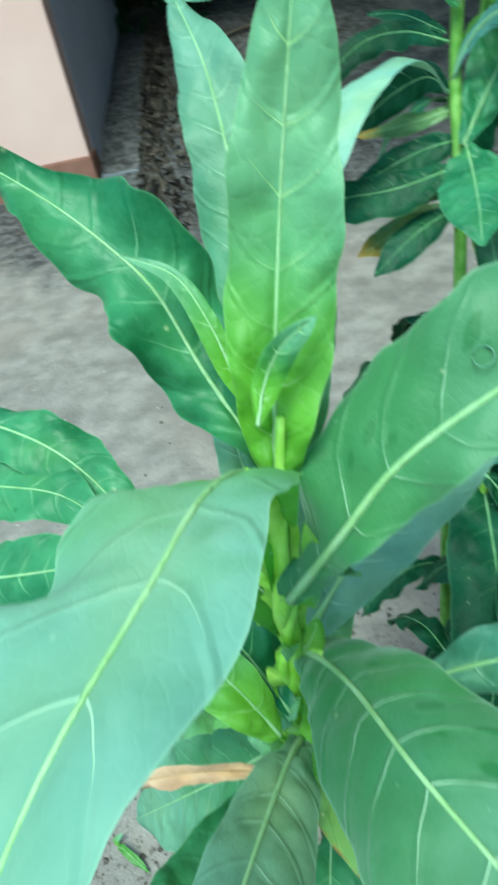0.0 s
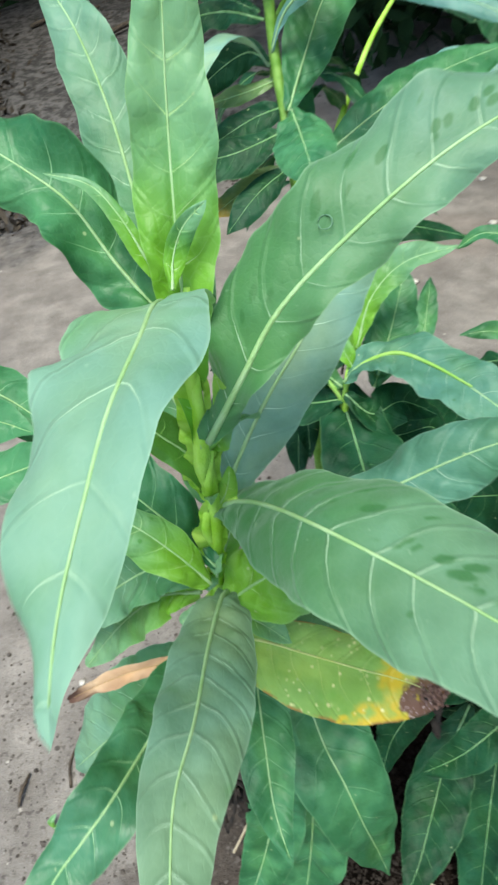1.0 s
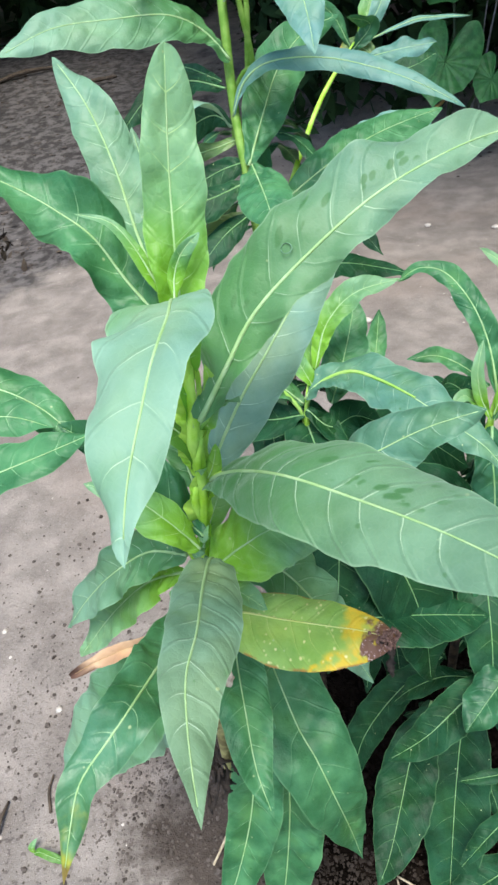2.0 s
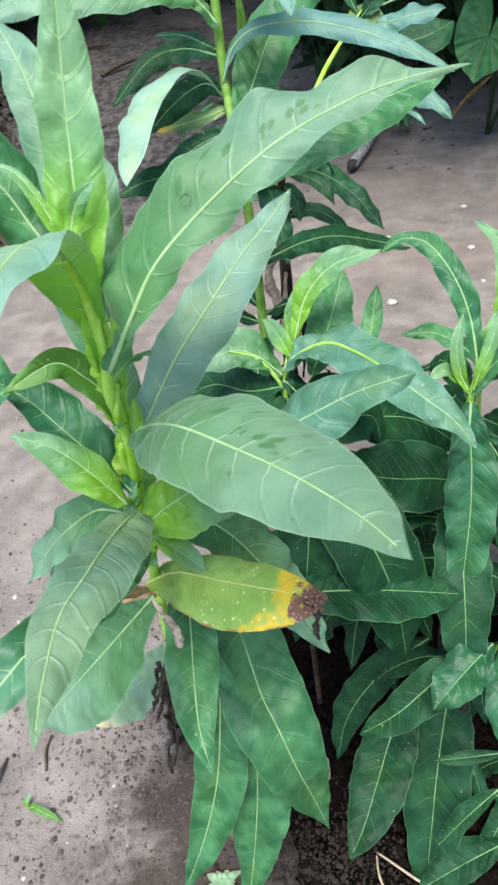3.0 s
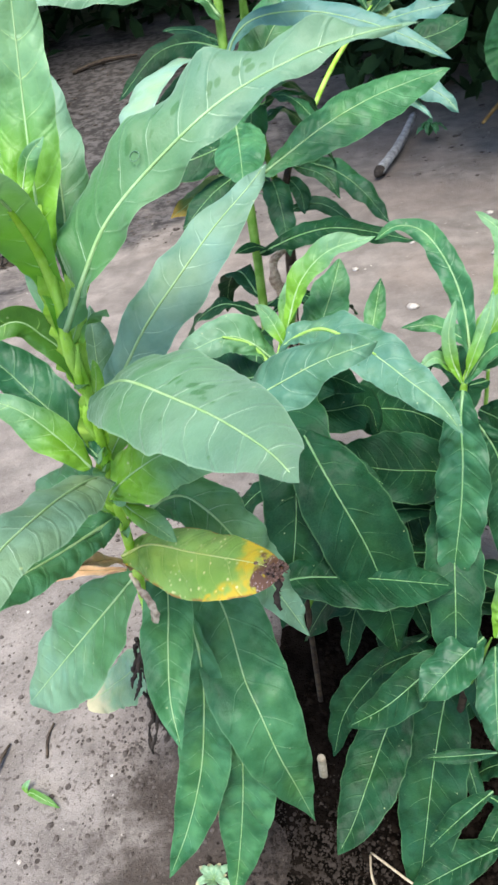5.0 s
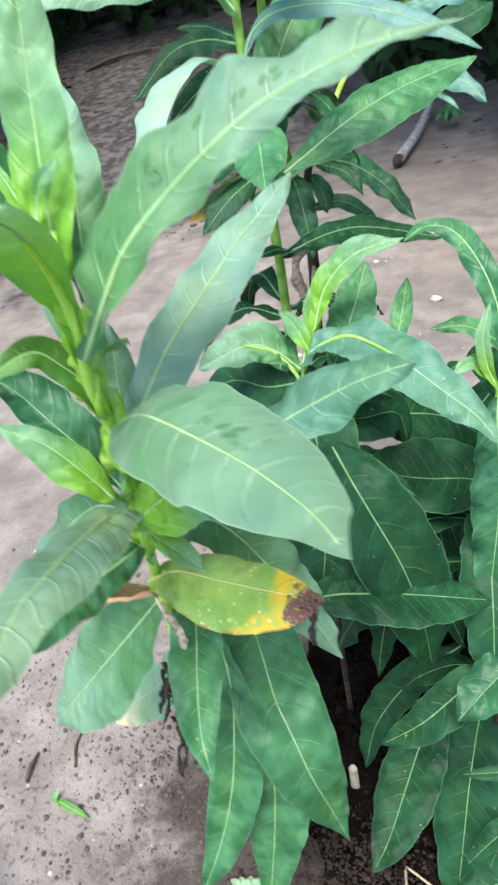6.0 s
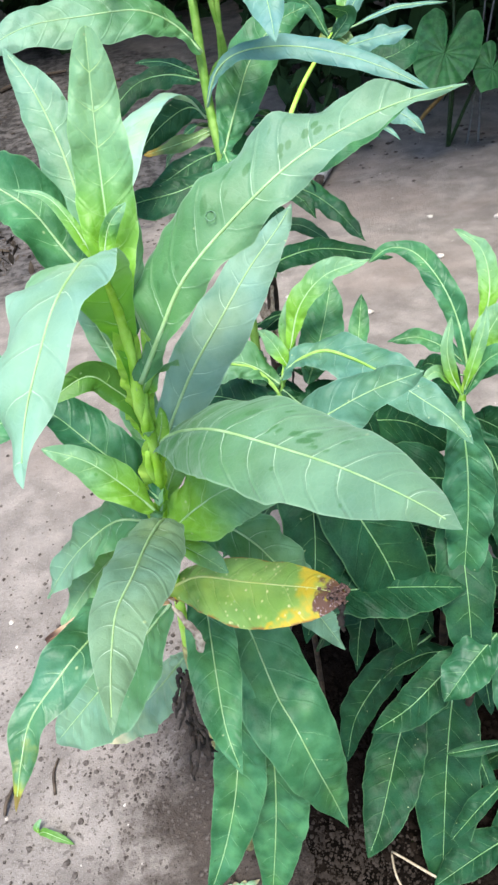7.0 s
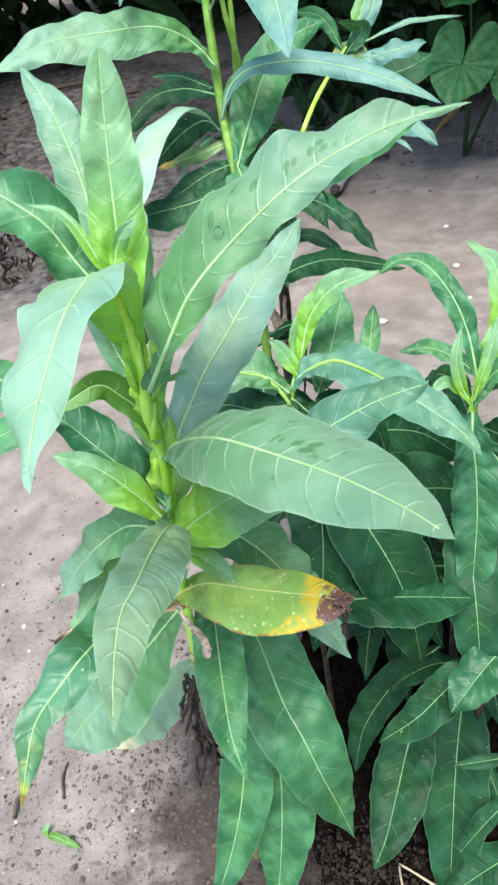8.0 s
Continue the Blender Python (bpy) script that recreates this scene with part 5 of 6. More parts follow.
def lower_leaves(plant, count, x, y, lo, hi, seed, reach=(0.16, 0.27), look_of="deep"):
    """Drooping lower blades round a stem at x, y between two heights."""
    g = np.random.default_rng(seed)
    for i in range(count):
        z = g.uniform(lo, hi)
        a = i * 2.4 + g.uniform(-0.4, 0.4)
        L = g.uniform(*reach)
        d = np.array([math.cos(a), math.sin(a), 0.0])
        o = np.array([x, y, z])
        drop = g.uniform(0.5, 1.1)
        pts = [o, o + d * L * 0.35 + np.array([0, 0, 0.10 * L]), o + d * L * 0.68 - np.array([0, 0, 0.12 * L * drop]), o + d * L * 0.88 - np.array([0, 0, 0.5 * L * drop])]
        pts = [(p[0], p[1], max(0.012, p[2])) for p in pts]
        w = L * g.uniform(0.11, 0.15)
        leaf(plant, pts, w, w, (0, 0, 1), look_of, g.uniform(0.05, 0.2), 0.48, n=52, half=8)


# Filler plants, added to thicken and darken the clump
P8 = plant_at("dense leafy filler plant added to thicken the clump", "plant", 0.86, 0.72)
P9 = plant_at("dense leafy filler plant added to thicken the clump", "plant", 0.84, 0.98)
P10 = plant_at("dense leafy filler plant added to thicken the clump", "plant", 0.64, 0.90)
P11 = plant_at("dense leafy filler plant added to thicken the clump", "plant", 0.83, 0.52)
stem(P8, [(0.86, 0.72, -0.01), (0.86, 0.71, 0.3), (0.87, 0.70, 0.62)], (0.007, 0.006, 0.0008), STEM_DULL)
stem(P9, [(0.84, 0.98, -0.01), (0.845, 0.98, 0.3), (0.85, 0.99, 0.55)], (0.007, 0.006, 0.003), STEM_DULL)
stem(P10, [(0.64, 0.90, -0.01), (0.64, 0.90, 0.25), (0.645, 0.90, 0.52)], (0.007, 0.006, 0.003), STEM_DULL)
stem(P11, [(0.83, 0.52, -0.01), (0.83, 0.52, 0.2), (0.835, 0.52, 0.42)], (0.007, 0.006, 0.003), STEM_DULL)
# Filler blades that cover soil and keep light out of the gaps
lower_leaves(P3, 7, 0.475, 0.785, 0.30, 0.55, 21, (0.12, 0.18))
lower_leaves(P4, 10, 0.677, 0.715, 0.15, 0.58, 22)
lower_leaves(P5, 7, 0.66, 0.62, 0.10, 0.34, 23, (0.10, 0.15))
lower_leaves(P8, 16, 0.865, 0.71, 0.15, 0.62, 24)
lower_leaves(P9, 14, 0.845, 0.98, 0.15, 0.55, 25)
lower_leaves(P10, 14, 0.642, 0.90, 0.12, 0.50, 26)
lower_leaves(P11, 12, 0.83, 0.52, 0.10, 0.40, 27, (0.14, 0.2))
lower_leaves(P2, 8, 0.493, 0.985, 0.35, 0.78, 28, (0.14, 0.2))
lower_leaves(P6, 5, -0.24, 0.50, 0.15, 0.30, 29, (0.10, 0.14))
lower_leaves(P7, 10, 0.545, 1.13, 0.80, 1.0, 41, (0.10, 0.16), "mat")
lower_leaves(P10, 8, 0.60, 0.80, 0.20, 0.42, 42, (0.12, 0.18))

# bright bracts that clasp the nodes of the tall stem
BRACTS = [
    ([(0.333, 0.471, 0.930), (0.343, 0.465, 0.946), (0.348, 0.462, 0.960), (0.350, 0.460, 0.972)], 0.0045, 0.0060),
    ([(0.341, 0.458, 0.985), (0.350, 0.455, 1.000), (0.354, 0.453, 1.015), (0.353, 0.452, 1.030)], 0.0050, 0.0060),
    ([(0.322, 0.484, 0.845), (0.334, 0.474, 0.862), (0.345, 0.468, 0.866), (0.356, 0.463, 0.856)], 0.0048, 0.0054),
]
for line, w0, w1 in BRACTS:
    leaf(P1, line, w0, w1, (0.1, -0.75, 0.6), "bract", 0.3, 0.45, 0.8, True, "bract", n=36, wavy=1.4, half=9)


def ring_scar(blade, place, facing, r):
    """A small raised ring on a blade."""
    o = np.array(P1.location)
    n_ = unit(np.asarray(facing, dtype=float))
    e1 = unit(np.cross(n_, (0.2, 0.3, 0.9)))
    e2 = np.cross(n_, e1)
    pts = [np.array(place) - o + n_ * 0.0003 + (e1 * math.cos(t_) + e2 * math.sin(t_)) * r for t_ in np.linspace(0.3, 6.2, 12)]
    return tagged(tube("ring_scar", pts, (0.00022, 0.0003, 0.00022), SCAR, blade, 5, 30), "small raised dark ring on the blade")


ring_scar(blade_upper, (0.405, 0.458, 1.079), blade_upper["facing"], 0.0027)
del blade_upper["facing"]

# withered tissue that hangs from the tall plant's stem
def withered(pts, w, seed, skin=None, plant=None):
    rng = np.random.default_rng(seed)
    plant = plant or P1
    o = np.array(plant.location)
    n, m = 44, 7
    c, _ = spline(np.asarray(pts) - o, n)
    t, nn = frames(c, np.array([0.2, -0.8, 0.5]), n // 2)
    v, f = [], []
    ph = rng.uniform(0, 60, 3)
    for i in range(n):
        side = np.cross(nn[i], t[i])
        a = 2.6 * i / n + 0.9 * noise.noise((i * 0.22, ph[0], 1.0))
        d = side * math.cos(a) + nn[i] * math.sin(a)
        e = np.cross(d, t[i])
        ww = w * (0.3 + 0.7 * math.sin(math.pi * (i + 0.5) / n)) * (1 + 0.6 * noise.noise((i * 0.35, ph[1], 2.0)))
        for j in range(m):
            r = 2 * j / (m - 1) - 1
            v.append(c[i] + d * ww * r * (1 - 0.25 * r * r) + e * ww * (0.75 * r * r + 0.45 * noise.noise((i * 0.4, j * 0.9, ph[2]))))
    for i in range(n - 1):
        for j in range(m - 1):
            f.append((i * m + j, i * m + j + 1, (i + 1) * m + j + 1, (i + 1) * m + j))
    return tagged(mesh_object("withered_leaf", v, f, skin or DRIED, plant), "brown curled withered leaf remnant")


withered([(0.306, 0.510, 0.735), (0.312, 0.495, 0.727), (0.318, 0.487, 0.709), (0.313, 0.487, 0.684), (0.300, 0.487, 0.650)], 0.0064, 1)
withered([(0.302, 0.487, 0.670), (0.294, 0.484, 0.650), (0.289, 0.486, 0.624), (0.287, 0.489, 0.598)], 0.0070, 2, ROTTEN)
def shreds(start, end, count, seed):
    """Dark dead strands that hang along the stem."""
    g = np.random.default_rng(seed)
    o = np.array(P1.location)
    for _ in range(count):
        p, q_ = np.array(start) + g.normal(0, 0.004, 3), np.array(end) + g.normal(0, 0.010, 3)
        pts = [p + (q_ - p) * f_ + g.normal(0, 0.0028, 3) * (1 if 0 < f_ < 1 else 0) - o for f_ in (0, 0.25, 0.5, 0.75, 1)]
        tagged(tube("dead_strand", pts, (0.0013, 0.0023, 0.0012, 0.0024, 0.0006), ROTTEN, P1, 6, 26, 0.45, int(g.integers(99))), "shrivelled strand of dead leaf")


shreds((0.298, 0.487, 0.662), (0.287, 0.489, 0.600), 4, 31)
shreds((0.287, 0.489, 0.602), (0.284, 0.490, 0.530), 5, 32)
shreds((0.286, 0.490, 0.557), (0.266, 0.490, 0.495), 2, 33)
shreds((0.286, 0.490, 0.557), (0.290, 0.490, 0.512), 3, 34)
withered([(0.288, 0.49, 0.565), (0.282, 0.485, 0.540), (0.287, 0.488, 0.515), (0.279, 0.49, 0.495)], 0.0085, 7, ROTTEN)

withered([(0.426, 0.404, 0.820), (0.432, 0.398, 0.813), (0.428, 0.392, 0.802), (0.431, 0.392, 0.790)], 0.004, 3, ROTTEN)
def crust(centre, count, seed):
    g = np.random.default_rng(seed)
    V, F = [], []
    for k_ in range(count):
        v, f = lump(g, g.uniform(0.0007, 0.0019), 0.8)
        F += [tuple(q_ + 14 * k_ for q_ in t_) for t_ in f]
        V.append(v + np.array(centre) - np.array(P1.location) + g.normal(0, 1, 3) * np.array([0.0040, 0.0030, 0.0042]))
    return tagged(mesh_object("withered_tip", np.vstack(V), F, CRUST, P1), "dark red-brown crusted leaf tip")


crust((0.4325, 0.4026, 0.8184), 110, 9)
withered([(0.560, 1.115, 0.775), (0.534, 1.095, 0.755), (0.531, 1.09, 0.716), (0.538, 1.09, 0.665), (0.545, 1.10, 0.60)], 0.012, 4, None, P7)
withered([(0.562, 1.11, 0.74), (0.551, 1.09, 0.71), (0.548, 1.09, 0.66), (0.556, 1.10, 0.58)], 0.009, 5, None, P7)
withered([(0.560, 1.11, 0.70), (0.575, 1.09, 0.67), (0.572, 1.09, 0.62), (0.566, 1.10, 0.54)], 0.008, 8, ROTTEN, P7)

# ---- dark soil under the clump, its shade painted in ----
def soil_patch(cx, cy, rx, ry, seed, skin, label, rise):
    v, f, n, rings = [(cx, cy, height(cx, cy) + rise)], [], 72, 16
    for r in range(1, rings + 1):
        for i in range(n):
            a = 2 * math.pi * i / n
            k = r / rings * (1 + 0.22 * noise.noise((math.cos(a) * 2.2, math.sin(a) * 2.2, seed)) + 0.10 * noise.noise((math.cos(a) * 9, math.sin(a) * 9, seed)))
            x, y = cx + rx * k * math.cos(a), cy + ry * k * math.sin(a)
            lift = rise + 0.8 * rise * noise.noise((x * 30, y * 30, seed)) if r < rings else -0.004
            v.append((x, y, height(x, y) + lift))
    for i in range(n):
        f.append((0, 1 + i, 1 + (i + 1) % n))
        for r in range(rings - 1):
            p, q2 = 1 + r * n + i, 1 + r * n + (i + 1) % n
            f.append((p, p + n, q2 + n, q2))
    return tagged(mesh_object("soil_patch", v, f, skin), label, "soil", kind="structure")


soil_patch(0.63, 0.69, 0.31, 0.36, 2.0, SHADE_SOIL, "dark crumbly soil under the plants with their shade painted in", 0.006)

# ---- small things on the soil ----
scatter("soil_crumbs", "dark crumbs of soil scattered round the plants", 6500, lambda g: (g.normal(0.1, 0.45), g.normal(0.85, 0.45)), lambda g: min(0.0058, 0.0011 * math.exp(g.normal(0, 0.85))), CRUMB, 3)
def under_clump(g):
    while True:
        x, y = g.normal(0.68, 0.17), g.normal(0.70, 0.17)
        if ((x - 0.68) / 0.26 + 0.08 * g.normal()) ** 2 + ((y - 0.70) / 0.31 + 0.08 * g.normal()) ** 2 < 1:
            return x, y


scatter("dark_mulch", "litter under the leaves, darkened with painted shade", 8000, under_clump, lambda g: min(0.007, 0.0024 * math.exp(g.normal(0, 0.6))), MULCH, 4, 0.5, 0.006)
scatter("root_litter", "brown crumbly litter among the roots", 4200, lambda g: (g.normal(0.42, 0.08), g.normal(0.52, 0.06)), lambda g: min(0.0042, 0.0011 * math.exp(g.normal(0, 0.6))), LITTER, 18, 0.5, 0.006)
scatter("bank_litter", "dark leaf litter on the shaded bank", 5000, lambda g: (g.uniform(-2.5, 0.9) if g.random() < 0.7 else g.uniform(0.9, 5.0), 3.6 + 4.2 * g.random()), lambda g: min(0.022, 0.006 * math.exp(g.normal(0, 0.6))), CRUMB, 8, 0.35)
scatter("foot_crumbs", "dark crumbled soil round the plant foot", 1700, lambda g: (g.normal(0.18, 0.08), g.normal(0.74, 0.09)), lambda g: min(0.0045, 0.0013 * math.exp(g.normal(0, 0.65))), CRUMB, 6)
scatter("grit", "pale grit on the soil", 500, lambda g: (g.uniform(-0.8, 2.6), g.uniform(0.4, 4.5)), lambda g: 0.0014 + 0.003 * g.random() ** 3, PEBBLE, 5, 0.5)


def pebble(x, y, r, seed):
    rng = np.random.default_rng(seed)
    v, f = lump(rng, r, 0.55)
    ob = mesh_object("pebble", v, f, PEBBLE)
    ob.location = (x, y, height(x, y) + r * 0.25)
    return tagged(ob, "small whitish stone lying on the soil", "stone", "pebbles on the soil")


for i, (x, y, r) in enumerate(((1.15, 2.28, 0.022), (1.62, 2.62, 0.018), (1.52, 2.30, 0.012), (0.60, 2.1, 0.014), (1.05, 2.75, 0.014), (1.8, 3.1, 0.016), (0.02, 1.35, 0.007), (-0.18, 1.25, 0.007), (2.05, 2.9, 0.02), (1.35, 2.9, 0.012), (-0.05, 1.0, 0.008), (0.92, 2.62, 0.012))):
    pebble(x, y, r, 40 + i)


def stick(pts, r, label, material, name="stick", end=None):
    o = np.array(pts[0])
    ob = tube(name, [np.array(p) - o for p in pts], r, material, None, 9, 18, 0.08, 5)
    ob.location = tuple(o)
    if end:
        tube("broken_end", [np.array(p) - o for p in end[0]], end[1], CHAR, ob, 9, 5, 0.15, 6)
    return tagged(ob, label, "stick")


stick([(1.505, 3.95, 0.035), (1.74, 4.33, 0.06), (1.97, 4.72, 0.13)], (0.030, 0.028, 0.024), "weathered grey log with a dark broken end", STICK, "log", ([(1.487, 3.92, 0.033), (1.512, 3.96, 0.036)], (0.022, 0.033)))
stick([(0.492, 0.518, 0.012), (0.512, 0.492, 0.024), (0.545, 0.46, 0.020), (0.585, 0.43, 0.024), (0.64, 0.40, 0.012)], (0.0016, 0.002, 0.0018, 0.0015, 0.001), "pale dry root lying on the soil", STRAW, "dry_root")
stick([(0.490, 0.515, 0.012), (0.484, 0.482, 0.022), (0.489, 0.45, 0.016), (0.483, 0.42, 0.010)], (0.0016, 0.0018, 0.0014, 0.001), "pale dry root lying on the soil", STRAW, "dry_root")
stub = stick([(0.445, 0.655, -0.01), (0.446, 0.655, 0.02), (0.447, 0.654, 0.062)], (0.0075, 0.0075, 0.0072), "pale cut plant stub standing in the soil", STRAW, "stub")
for side_face in stub.data.polygons:
    side_face.use_smooth = False
stick([(0.21, 0.62, 0.005), (0.24, 0.655, 0.008), (0.262, 0.69, 0.005)], (0.002, 0.0025, 0.002), "pale dry straw stalk lying on the soil", STRAW, "straw")
stick([(0.10, 6.6, 0.42), (0.35, 6.75, 0.47), (0.62, 6.8, 0.47)], (0.02, 0.022, 0.012), "dark fallen twig on the soil bank", TWIG, "twig")
stick([(-0.5, 7.4, 0.53), (-0.2, 7.5, 0.57), (0.15, 7.55, 0.56)], (0.02, 0.022, 0.012), "dark fallen twig on the soil bank", TWIG, "twig")
stick([(-0.16, 0.78, 0.004), (-0.155, 0.80, 0.012), (-0.145, 0.835, 0.004)], (0.003, 0.004, 0.002), "short dark twig on the soil", TWIG, "twig")
stick([(-0.065, 0.79, 0.004), (-0.068, 0.83, 0.006), (-0.06, 0.86, 0.004)], (0.003, 0.003, 0.002), "short dark twig on the soil", TWIG, "twig")
stick([(2.34, 4.46, 0.06), (2.52, 4.62, 0.12), (2.80, 4.80, 0.20)], (0.010, 0.016, 0.005), "dry orange grass blade by the taro", ORANGE, "dead_grass")

stick([(2.56, 4.02, -0.02), (2.555, 3.98, 0.45), (2.60, 3.92, 0.95)], (0.008, 0.007, 0.004), "dry grey stalk standing by the taro", DRY_STALK, "dry_stalk")
stick([(2.50, 4.05, -0.02), (2.53, 4.0, 0.40), (2.545, 3.97, 0.80)], (0.007, 0.006, 0.003), "dry grey stalk standing by the taro", DRY_STALK, "dry_stalk")

seedling = plant_at("tiny bright green seedling sprouting from the soil", "seedling", -0.095, 0.73, name="seedling")
leaf(seedling, [(-0.095, 0.73, 0.0), (-0.080, 0.722, 0.016), (-0.058, 0.708, 0.014), (-0.028, 0.69, 0.004)], 0.008, 0.007, (0, -0.5, 0.85), "olive", 0.35, 0.45, n=24, half=6)
leaf(seedling, [(-0.095, 0.73, 0.0), (-0.094, 0.735, 0.016), (-0.082, 0.742, 0.026)], 0.006, 0.005, (0, -0.6, 0.8), "young", 0.35, 0.5, n=24, half=6)
weeds = plant_at("small pale green weed sprouting beside the plant foot", "seedling", 0.24, 0.53, name="seedling")
for k in range(9):
    a = k * 2.4
    r = 0.022 + 0.008 * (k % 3)
    leaf(weeds, [(0.24, 0.53, 0.0), (0.24 + r * 0.5 * math.cos(a), 0.53 + r * 0.5 * math.sin(a), 0.014), (0.24 + r * math.cos(a), 0.53 + r * math.sin(a), 0.008)], 0.006, 0.006, (0, 0, 1), "oldtip", 0.2, 0.55, n=16, half=5)


tuft = plant_at("small green weed growing beside the log", "weed", 1.96, 4.40, z=height(1.96, 4.40), name="weed")
for k in range(11):
    a, r = k * 2.4, 0.05 + 0.02 * (k % 3)
    leaf(tuft, [(1.96, 4.40, 0.06), (1.96 + r * 0.6 * math.cos(a), 4.40 + r * 0.6 * math.sin(a), 0.12 + 0.012 * (k % 4)), (1.96 + r * 1.3 * math.cos(a), 4.40 + r * 1.3 * math.sin(a), 0.09)], 0.016, 0.016, (0, -0.2, 1), "mid", 0.2, 0.55, n=16, half=5)


# ---- taro at the edge of the shade ----
def taro_blade(plant, notch, tip, width, hint):
    """A heart-shaped blade: notch is where the stalk joins, tip its point."""
    o = np.array(plant.location)
    a, b = np.array(notch) - o, np.array(tip) - o
    t = unit(b - a)
    h = np.asarray(hint, dtype=float)
    nrm = unit(h - t * (h @ t))
    side = np.cross(nrm, t)
    L = np.linalg.norm(b - a)
    n, v, uv, f = 96, [a], [(0.0, 0.5)], []
    rings, counts = 10, [(0.0, 0.03)]
    for r in range(1, rings + 1):
        for i in range(n + 1):
            th = math.pi * 2 * i / n - math.pi
            q = abs(th) / math.pi
            rad = L * float(np.interp(q, (0, 0.04, 0.15, 0.35, 0.5, 0.65, 0.78, 0.86, 0.92, 0.96, 1.0), (1.04, 0.94, 0.80, 0.72, 0.74, 0.84, 1.04, 1.10, 0.95, 0.5, 0.06)))
            x, y = rad * math.cos(th), rad * math.sin(th) * width
            k = r / rings
            rays = th * 2.4
            lift = 0.05 * L * k * k * math.sin(5 * th) - 0.12 * L * (k * abs(math.sin(th))) ** 2 + 0.05 * L * k * abs(math.sin(math.pi * rays))
            v.append(a + t * x * k + side * y * k + nrm * lift)
            uv.append((0.15 + 0.8 * q, 0.5 + 0.5 * k * (1 if th > 0 else -1)))
            counts.append((rays, 0.03))
    for i in range(n):
        f.append((0, 1 + i, 2 + i))
        for r in range(rings - 1):
            p = 1 + r * (n + 1) + i
            f.append((p, p + n + 1, p + n + 2, p + 1))
    ob = mesh_object("leaf_blade", v, f, TARO, plant, uv, veins=counts)
    for th, far in ((0.0, 0.9), (1.3, 0.5), (-1.3, 0.5), (2.65, 0.8), (-2.65, 0.8)):
        end = a + (t * math.cos(th) + side * math.sin(th) * width) * L * far + nrm * (0.004 - 0.12 * L * (far * math.sin(th)) ** 2)
        tube("vein", [a + nrm * 0.002, (a + end) / 2 + nrm * 0.004, end], (0.0024, 0.0014, 0.0006), TARO_VEIN, ob, 5, 8)
    root = np.array([0.0, 0.0, 0.0])
    tube("leaf_stalk", [root, (root + a) / 2 + np.array([0.05, 0.02, 0.12]), a], (0.014, 0.011, 0.007), TARO_STALK, plant, 7, 14)
    return ob


taro = plant_at("taro plant with large heart-shaped green leaves", "plant", 2.40, 4.10, name="taro_plant")
taro_blade(taro, (2.243, 3.842, 0.567), (2.125, 3.736, 0.390), 1.0, (-0.30, -0.72, 0.55))
taro_blade(taro, (2.447, 4.23, 1.06), (1.891, 3.979, 0.99), 0.62, (-0.1, -0.80, 0.60))
taro_blade(taro, (2.471, 3.744, 0.456), (2.383, 3.691, 0.363), 1.0, (-0.1, -0.8, 0.6))

# ---- building corner ----
def box(name, lo, hi, material, parent=None, bevel=0.006):
    bm = bmesh.new()
    bmesh.ops.create_cube(bm, size=1.0)
    for v in bm.verts:
        v.co = [lo[i] + (v.co[i] + 0.5) * (hi[i] - lo[i]) for i in range(3)]
    bmesh.ops.bevel(bm, geom=bm.edges[:], offset=bevel, segments=2, affect="EDGES")
    me = bpy.data.meshes.new(name)
    bm.to_mesh(me)
    bm.free()
    me.materials.append(material)
    ob = new(name, me)
    if parent is not None:
        ob.parent = parent
    return ob


house = new("house")
house.location = (-1.20, 4.85, 0)
house.rotation_euler = (0, 0, radians(8))
tagged(house, "pink painted house corner with a brown plinth", "house")
box("front_wall", (-4.0, 0.0, 0.24), (0.0, 0.22, 3.2), PINK, house)
box("plinth", (-4.0, -0.03, -0.1), (0.015, 0.235, 0.24), BROWN, house)
box("side_wall", (-0.22, 0.22, -0.1), (0.0, 7.0, 3.2), SHADED_WALL, house)
box("roof", (-4.3, -0.12, 3.2), (0.3, 7.5, 3.35), BROWN, house)
box("drain", (0.03, 0.0, -0.1), (0.30, 7.0, 0.09), SLATE, house)

# ---- hedge behind, and unseen crowns added to cut the light ----
def foliage(name, label, count, place, size, material, seed, category="shrub"):
    g = np.random.default_rng(seed)
    V, F, o = [], [], 0
    for _ in range(count):
        c = np.array(place(g))
        s = size(g)
        d = unit(g.normal(0, 1, 3) + np.array([0, -0.5, -0.3]))
        e = unit(np.cross(d, g.normal(0, 1, 3)))
        nrm = np.cross(d, e)
        V += [c - d * s, c - d * s * 0.3 + e * s * 0.36 + nrm * s * 0.08, c + d * s * 0.35 + e * s * 0.26 + nrm * s * 0.06, c + d * s, c + d * s * 0.35 - e * s * 0.26 + nrm * s * 0.06, c - d * s * 0.3 - e * s * 0.36 + nrm * s * 0.08, c + d * s * 0.05]
        F += [tuple(o + q for q in t) for t in ((0, 1, 6), (1, 2, 6), (2, 3, 6), (3, 4, 6), (4, 5, 6), (5, 0, 6))]
        o += 7
    return tagged(mesh_object(name, V, F, material), label, category, kind="stuff")


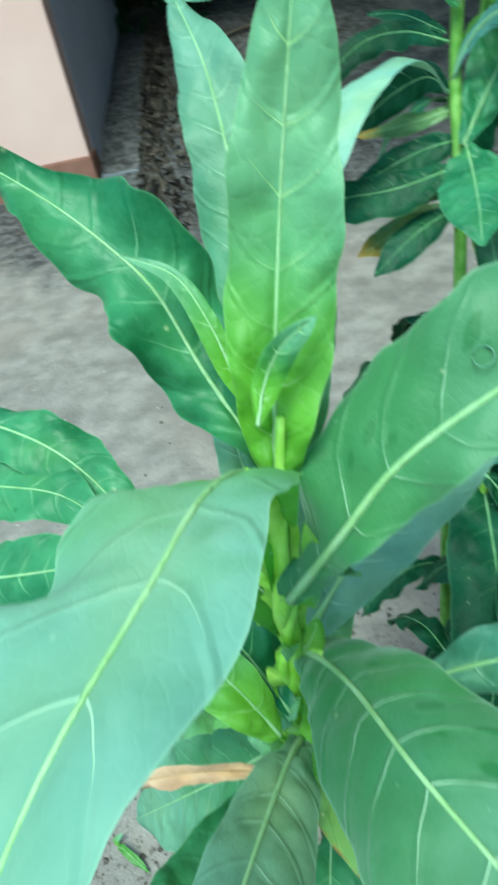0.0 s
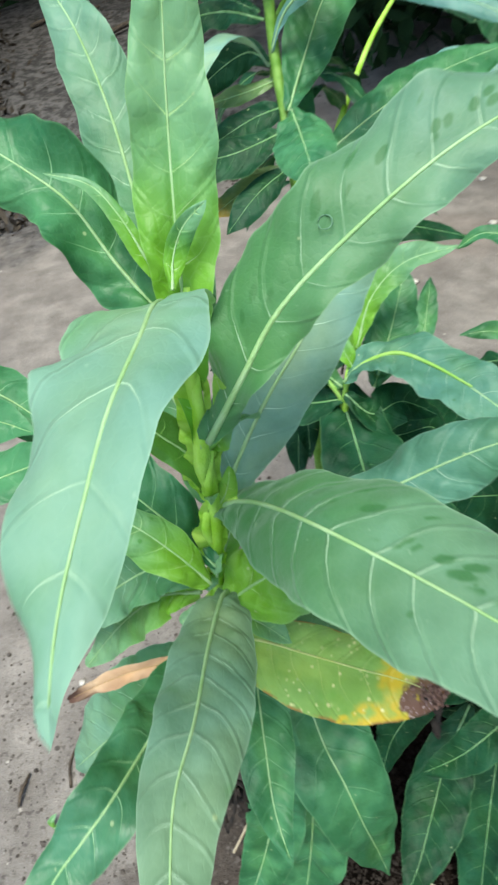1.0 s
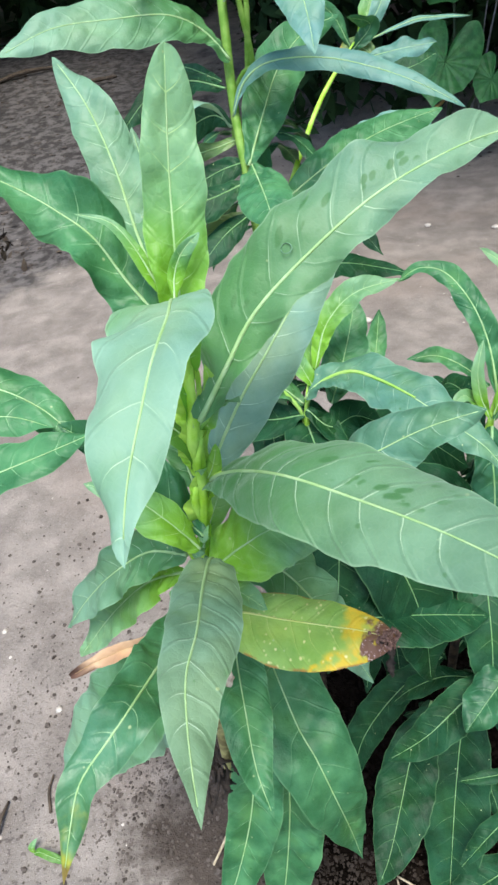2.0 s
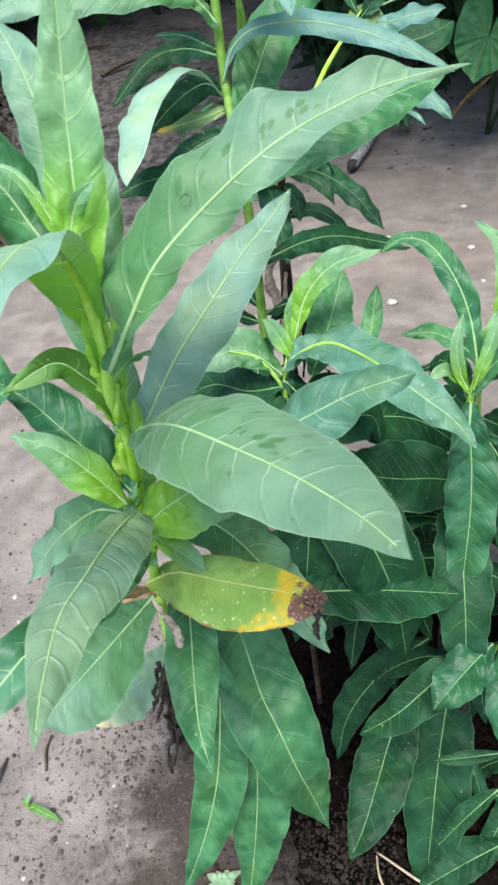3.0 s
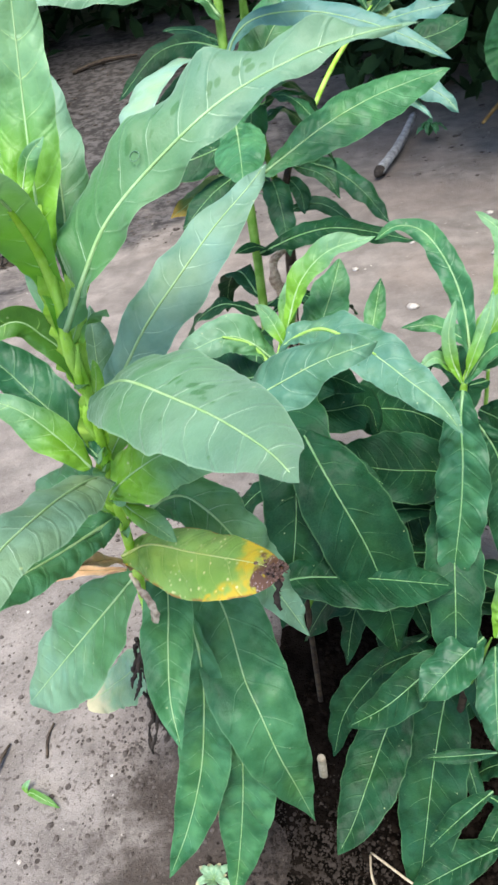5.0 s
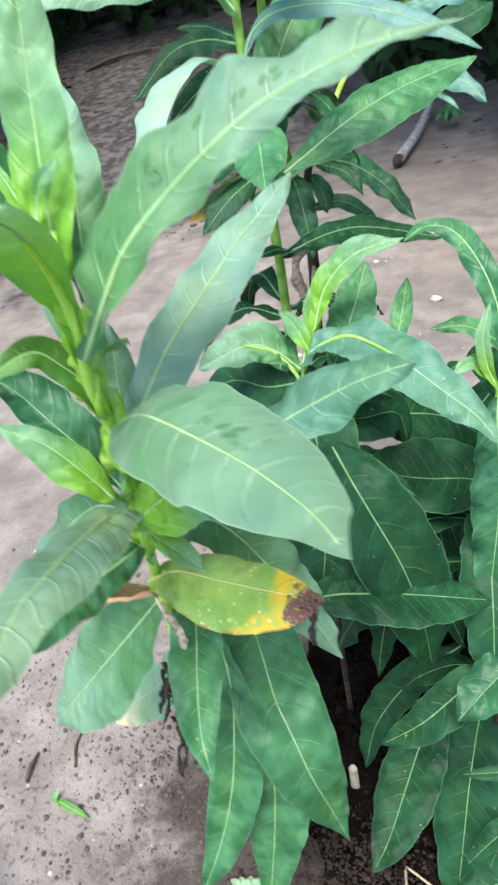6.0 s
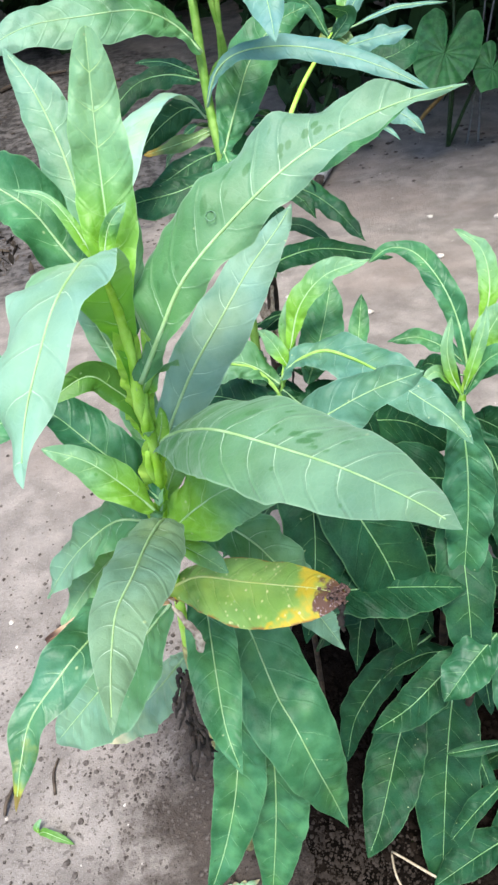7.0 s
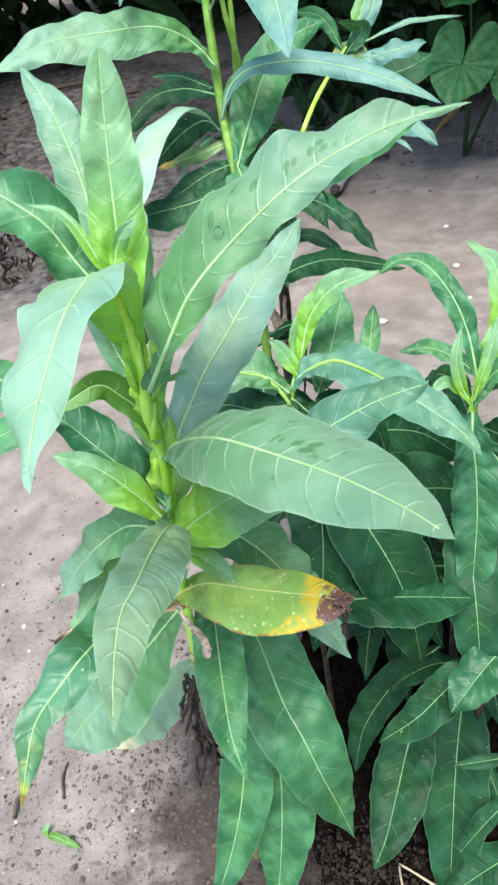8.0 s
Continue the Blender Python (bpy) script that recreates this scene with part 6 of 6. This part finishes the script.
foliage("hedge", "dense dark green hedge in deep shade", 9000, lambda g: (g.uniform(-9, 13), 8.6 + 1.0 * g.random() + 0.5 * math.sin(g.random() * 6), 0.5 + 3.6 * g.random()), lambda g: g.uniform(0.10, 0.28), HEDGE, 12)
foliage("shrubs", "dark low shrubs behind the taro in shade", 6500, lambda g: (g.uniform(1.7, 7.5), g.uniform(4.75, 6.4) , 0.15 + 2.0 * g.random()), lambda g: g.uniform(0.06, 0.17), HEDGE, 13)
def beside_wall(g):
    y = g.uniform(3.7, 9.0)
    x = -0.93 - 0.14 * (y - 4.85) + abs(g.normal(0, 0.20)) + 0.05
    return x, y, height(x, y) + 0.01 + 0.09 * g.random() ** 2


foliage("ground_cover", "dark dead leaves and litter along the house wall", 2000, beside_wall, lambda g: g.uniform(0.018, 0.050), BARK, 17, "weed")


def canopy_place(g):
    while True:
        x = g.uniform(-8, 9)
        start = 4.2 if x < 0.3 else 3.0 if x < 0.9 else 2.2
        y = start + (11.2 - start) * g.random() ** 1.15
        if x > 0.5 or y > 6.4:
            return x, y, 3.3 + 1.3 * g.random()


# Out of view; added to keep light off the back of the plot
foliage("tree_canopy", "unseen crowns added to shade the back of the plot", 15000, canopy_place, lambda g: g.uniform(0.16, 0.36), HEDGE, 14, "tree")
for x in (-6.5, -1.8, 3.5, 7.8):
    tagged(tube("tree_trunk", [(x, 9.4, 0.2), (x + 0.1, 9.5, 1.5), (x - 0.1, 9.6, 3.4)], (0.16, 0.12, 0.08), BARK, None, 10, 12, 0.06, 3), "dark trunk added below the unseen crowns", "tree")
# Foliage outside the view, added to block light from the right
foliage("side_trees", "unseen crowns added to block light from the right", 11000, lambda g: (g.uniform(2.4, 6.5), g.uniform(-1.5, 3.0), 2.5 + 2.0 * g.random()), lambda g: g.uniform(0.16, 0.34), HEDGE, 15, "tree")
foliage("side_hedge", "unseen hedge added to block low light from the right", 6000, lambda g: (4.2 + 1.2 * g.random(), g.uniform(-3, 6), 2.6 * g.random()), lambda g: g.uniform(0.12, 0.3), HEDGE, 16)
# Added dark sheet that closes the view behind the hedge
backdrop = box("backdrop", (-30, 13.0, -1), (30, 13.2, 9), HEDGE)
tagged(backdrop, "dark distance behind the hedge", "backdrop", kind="structure")
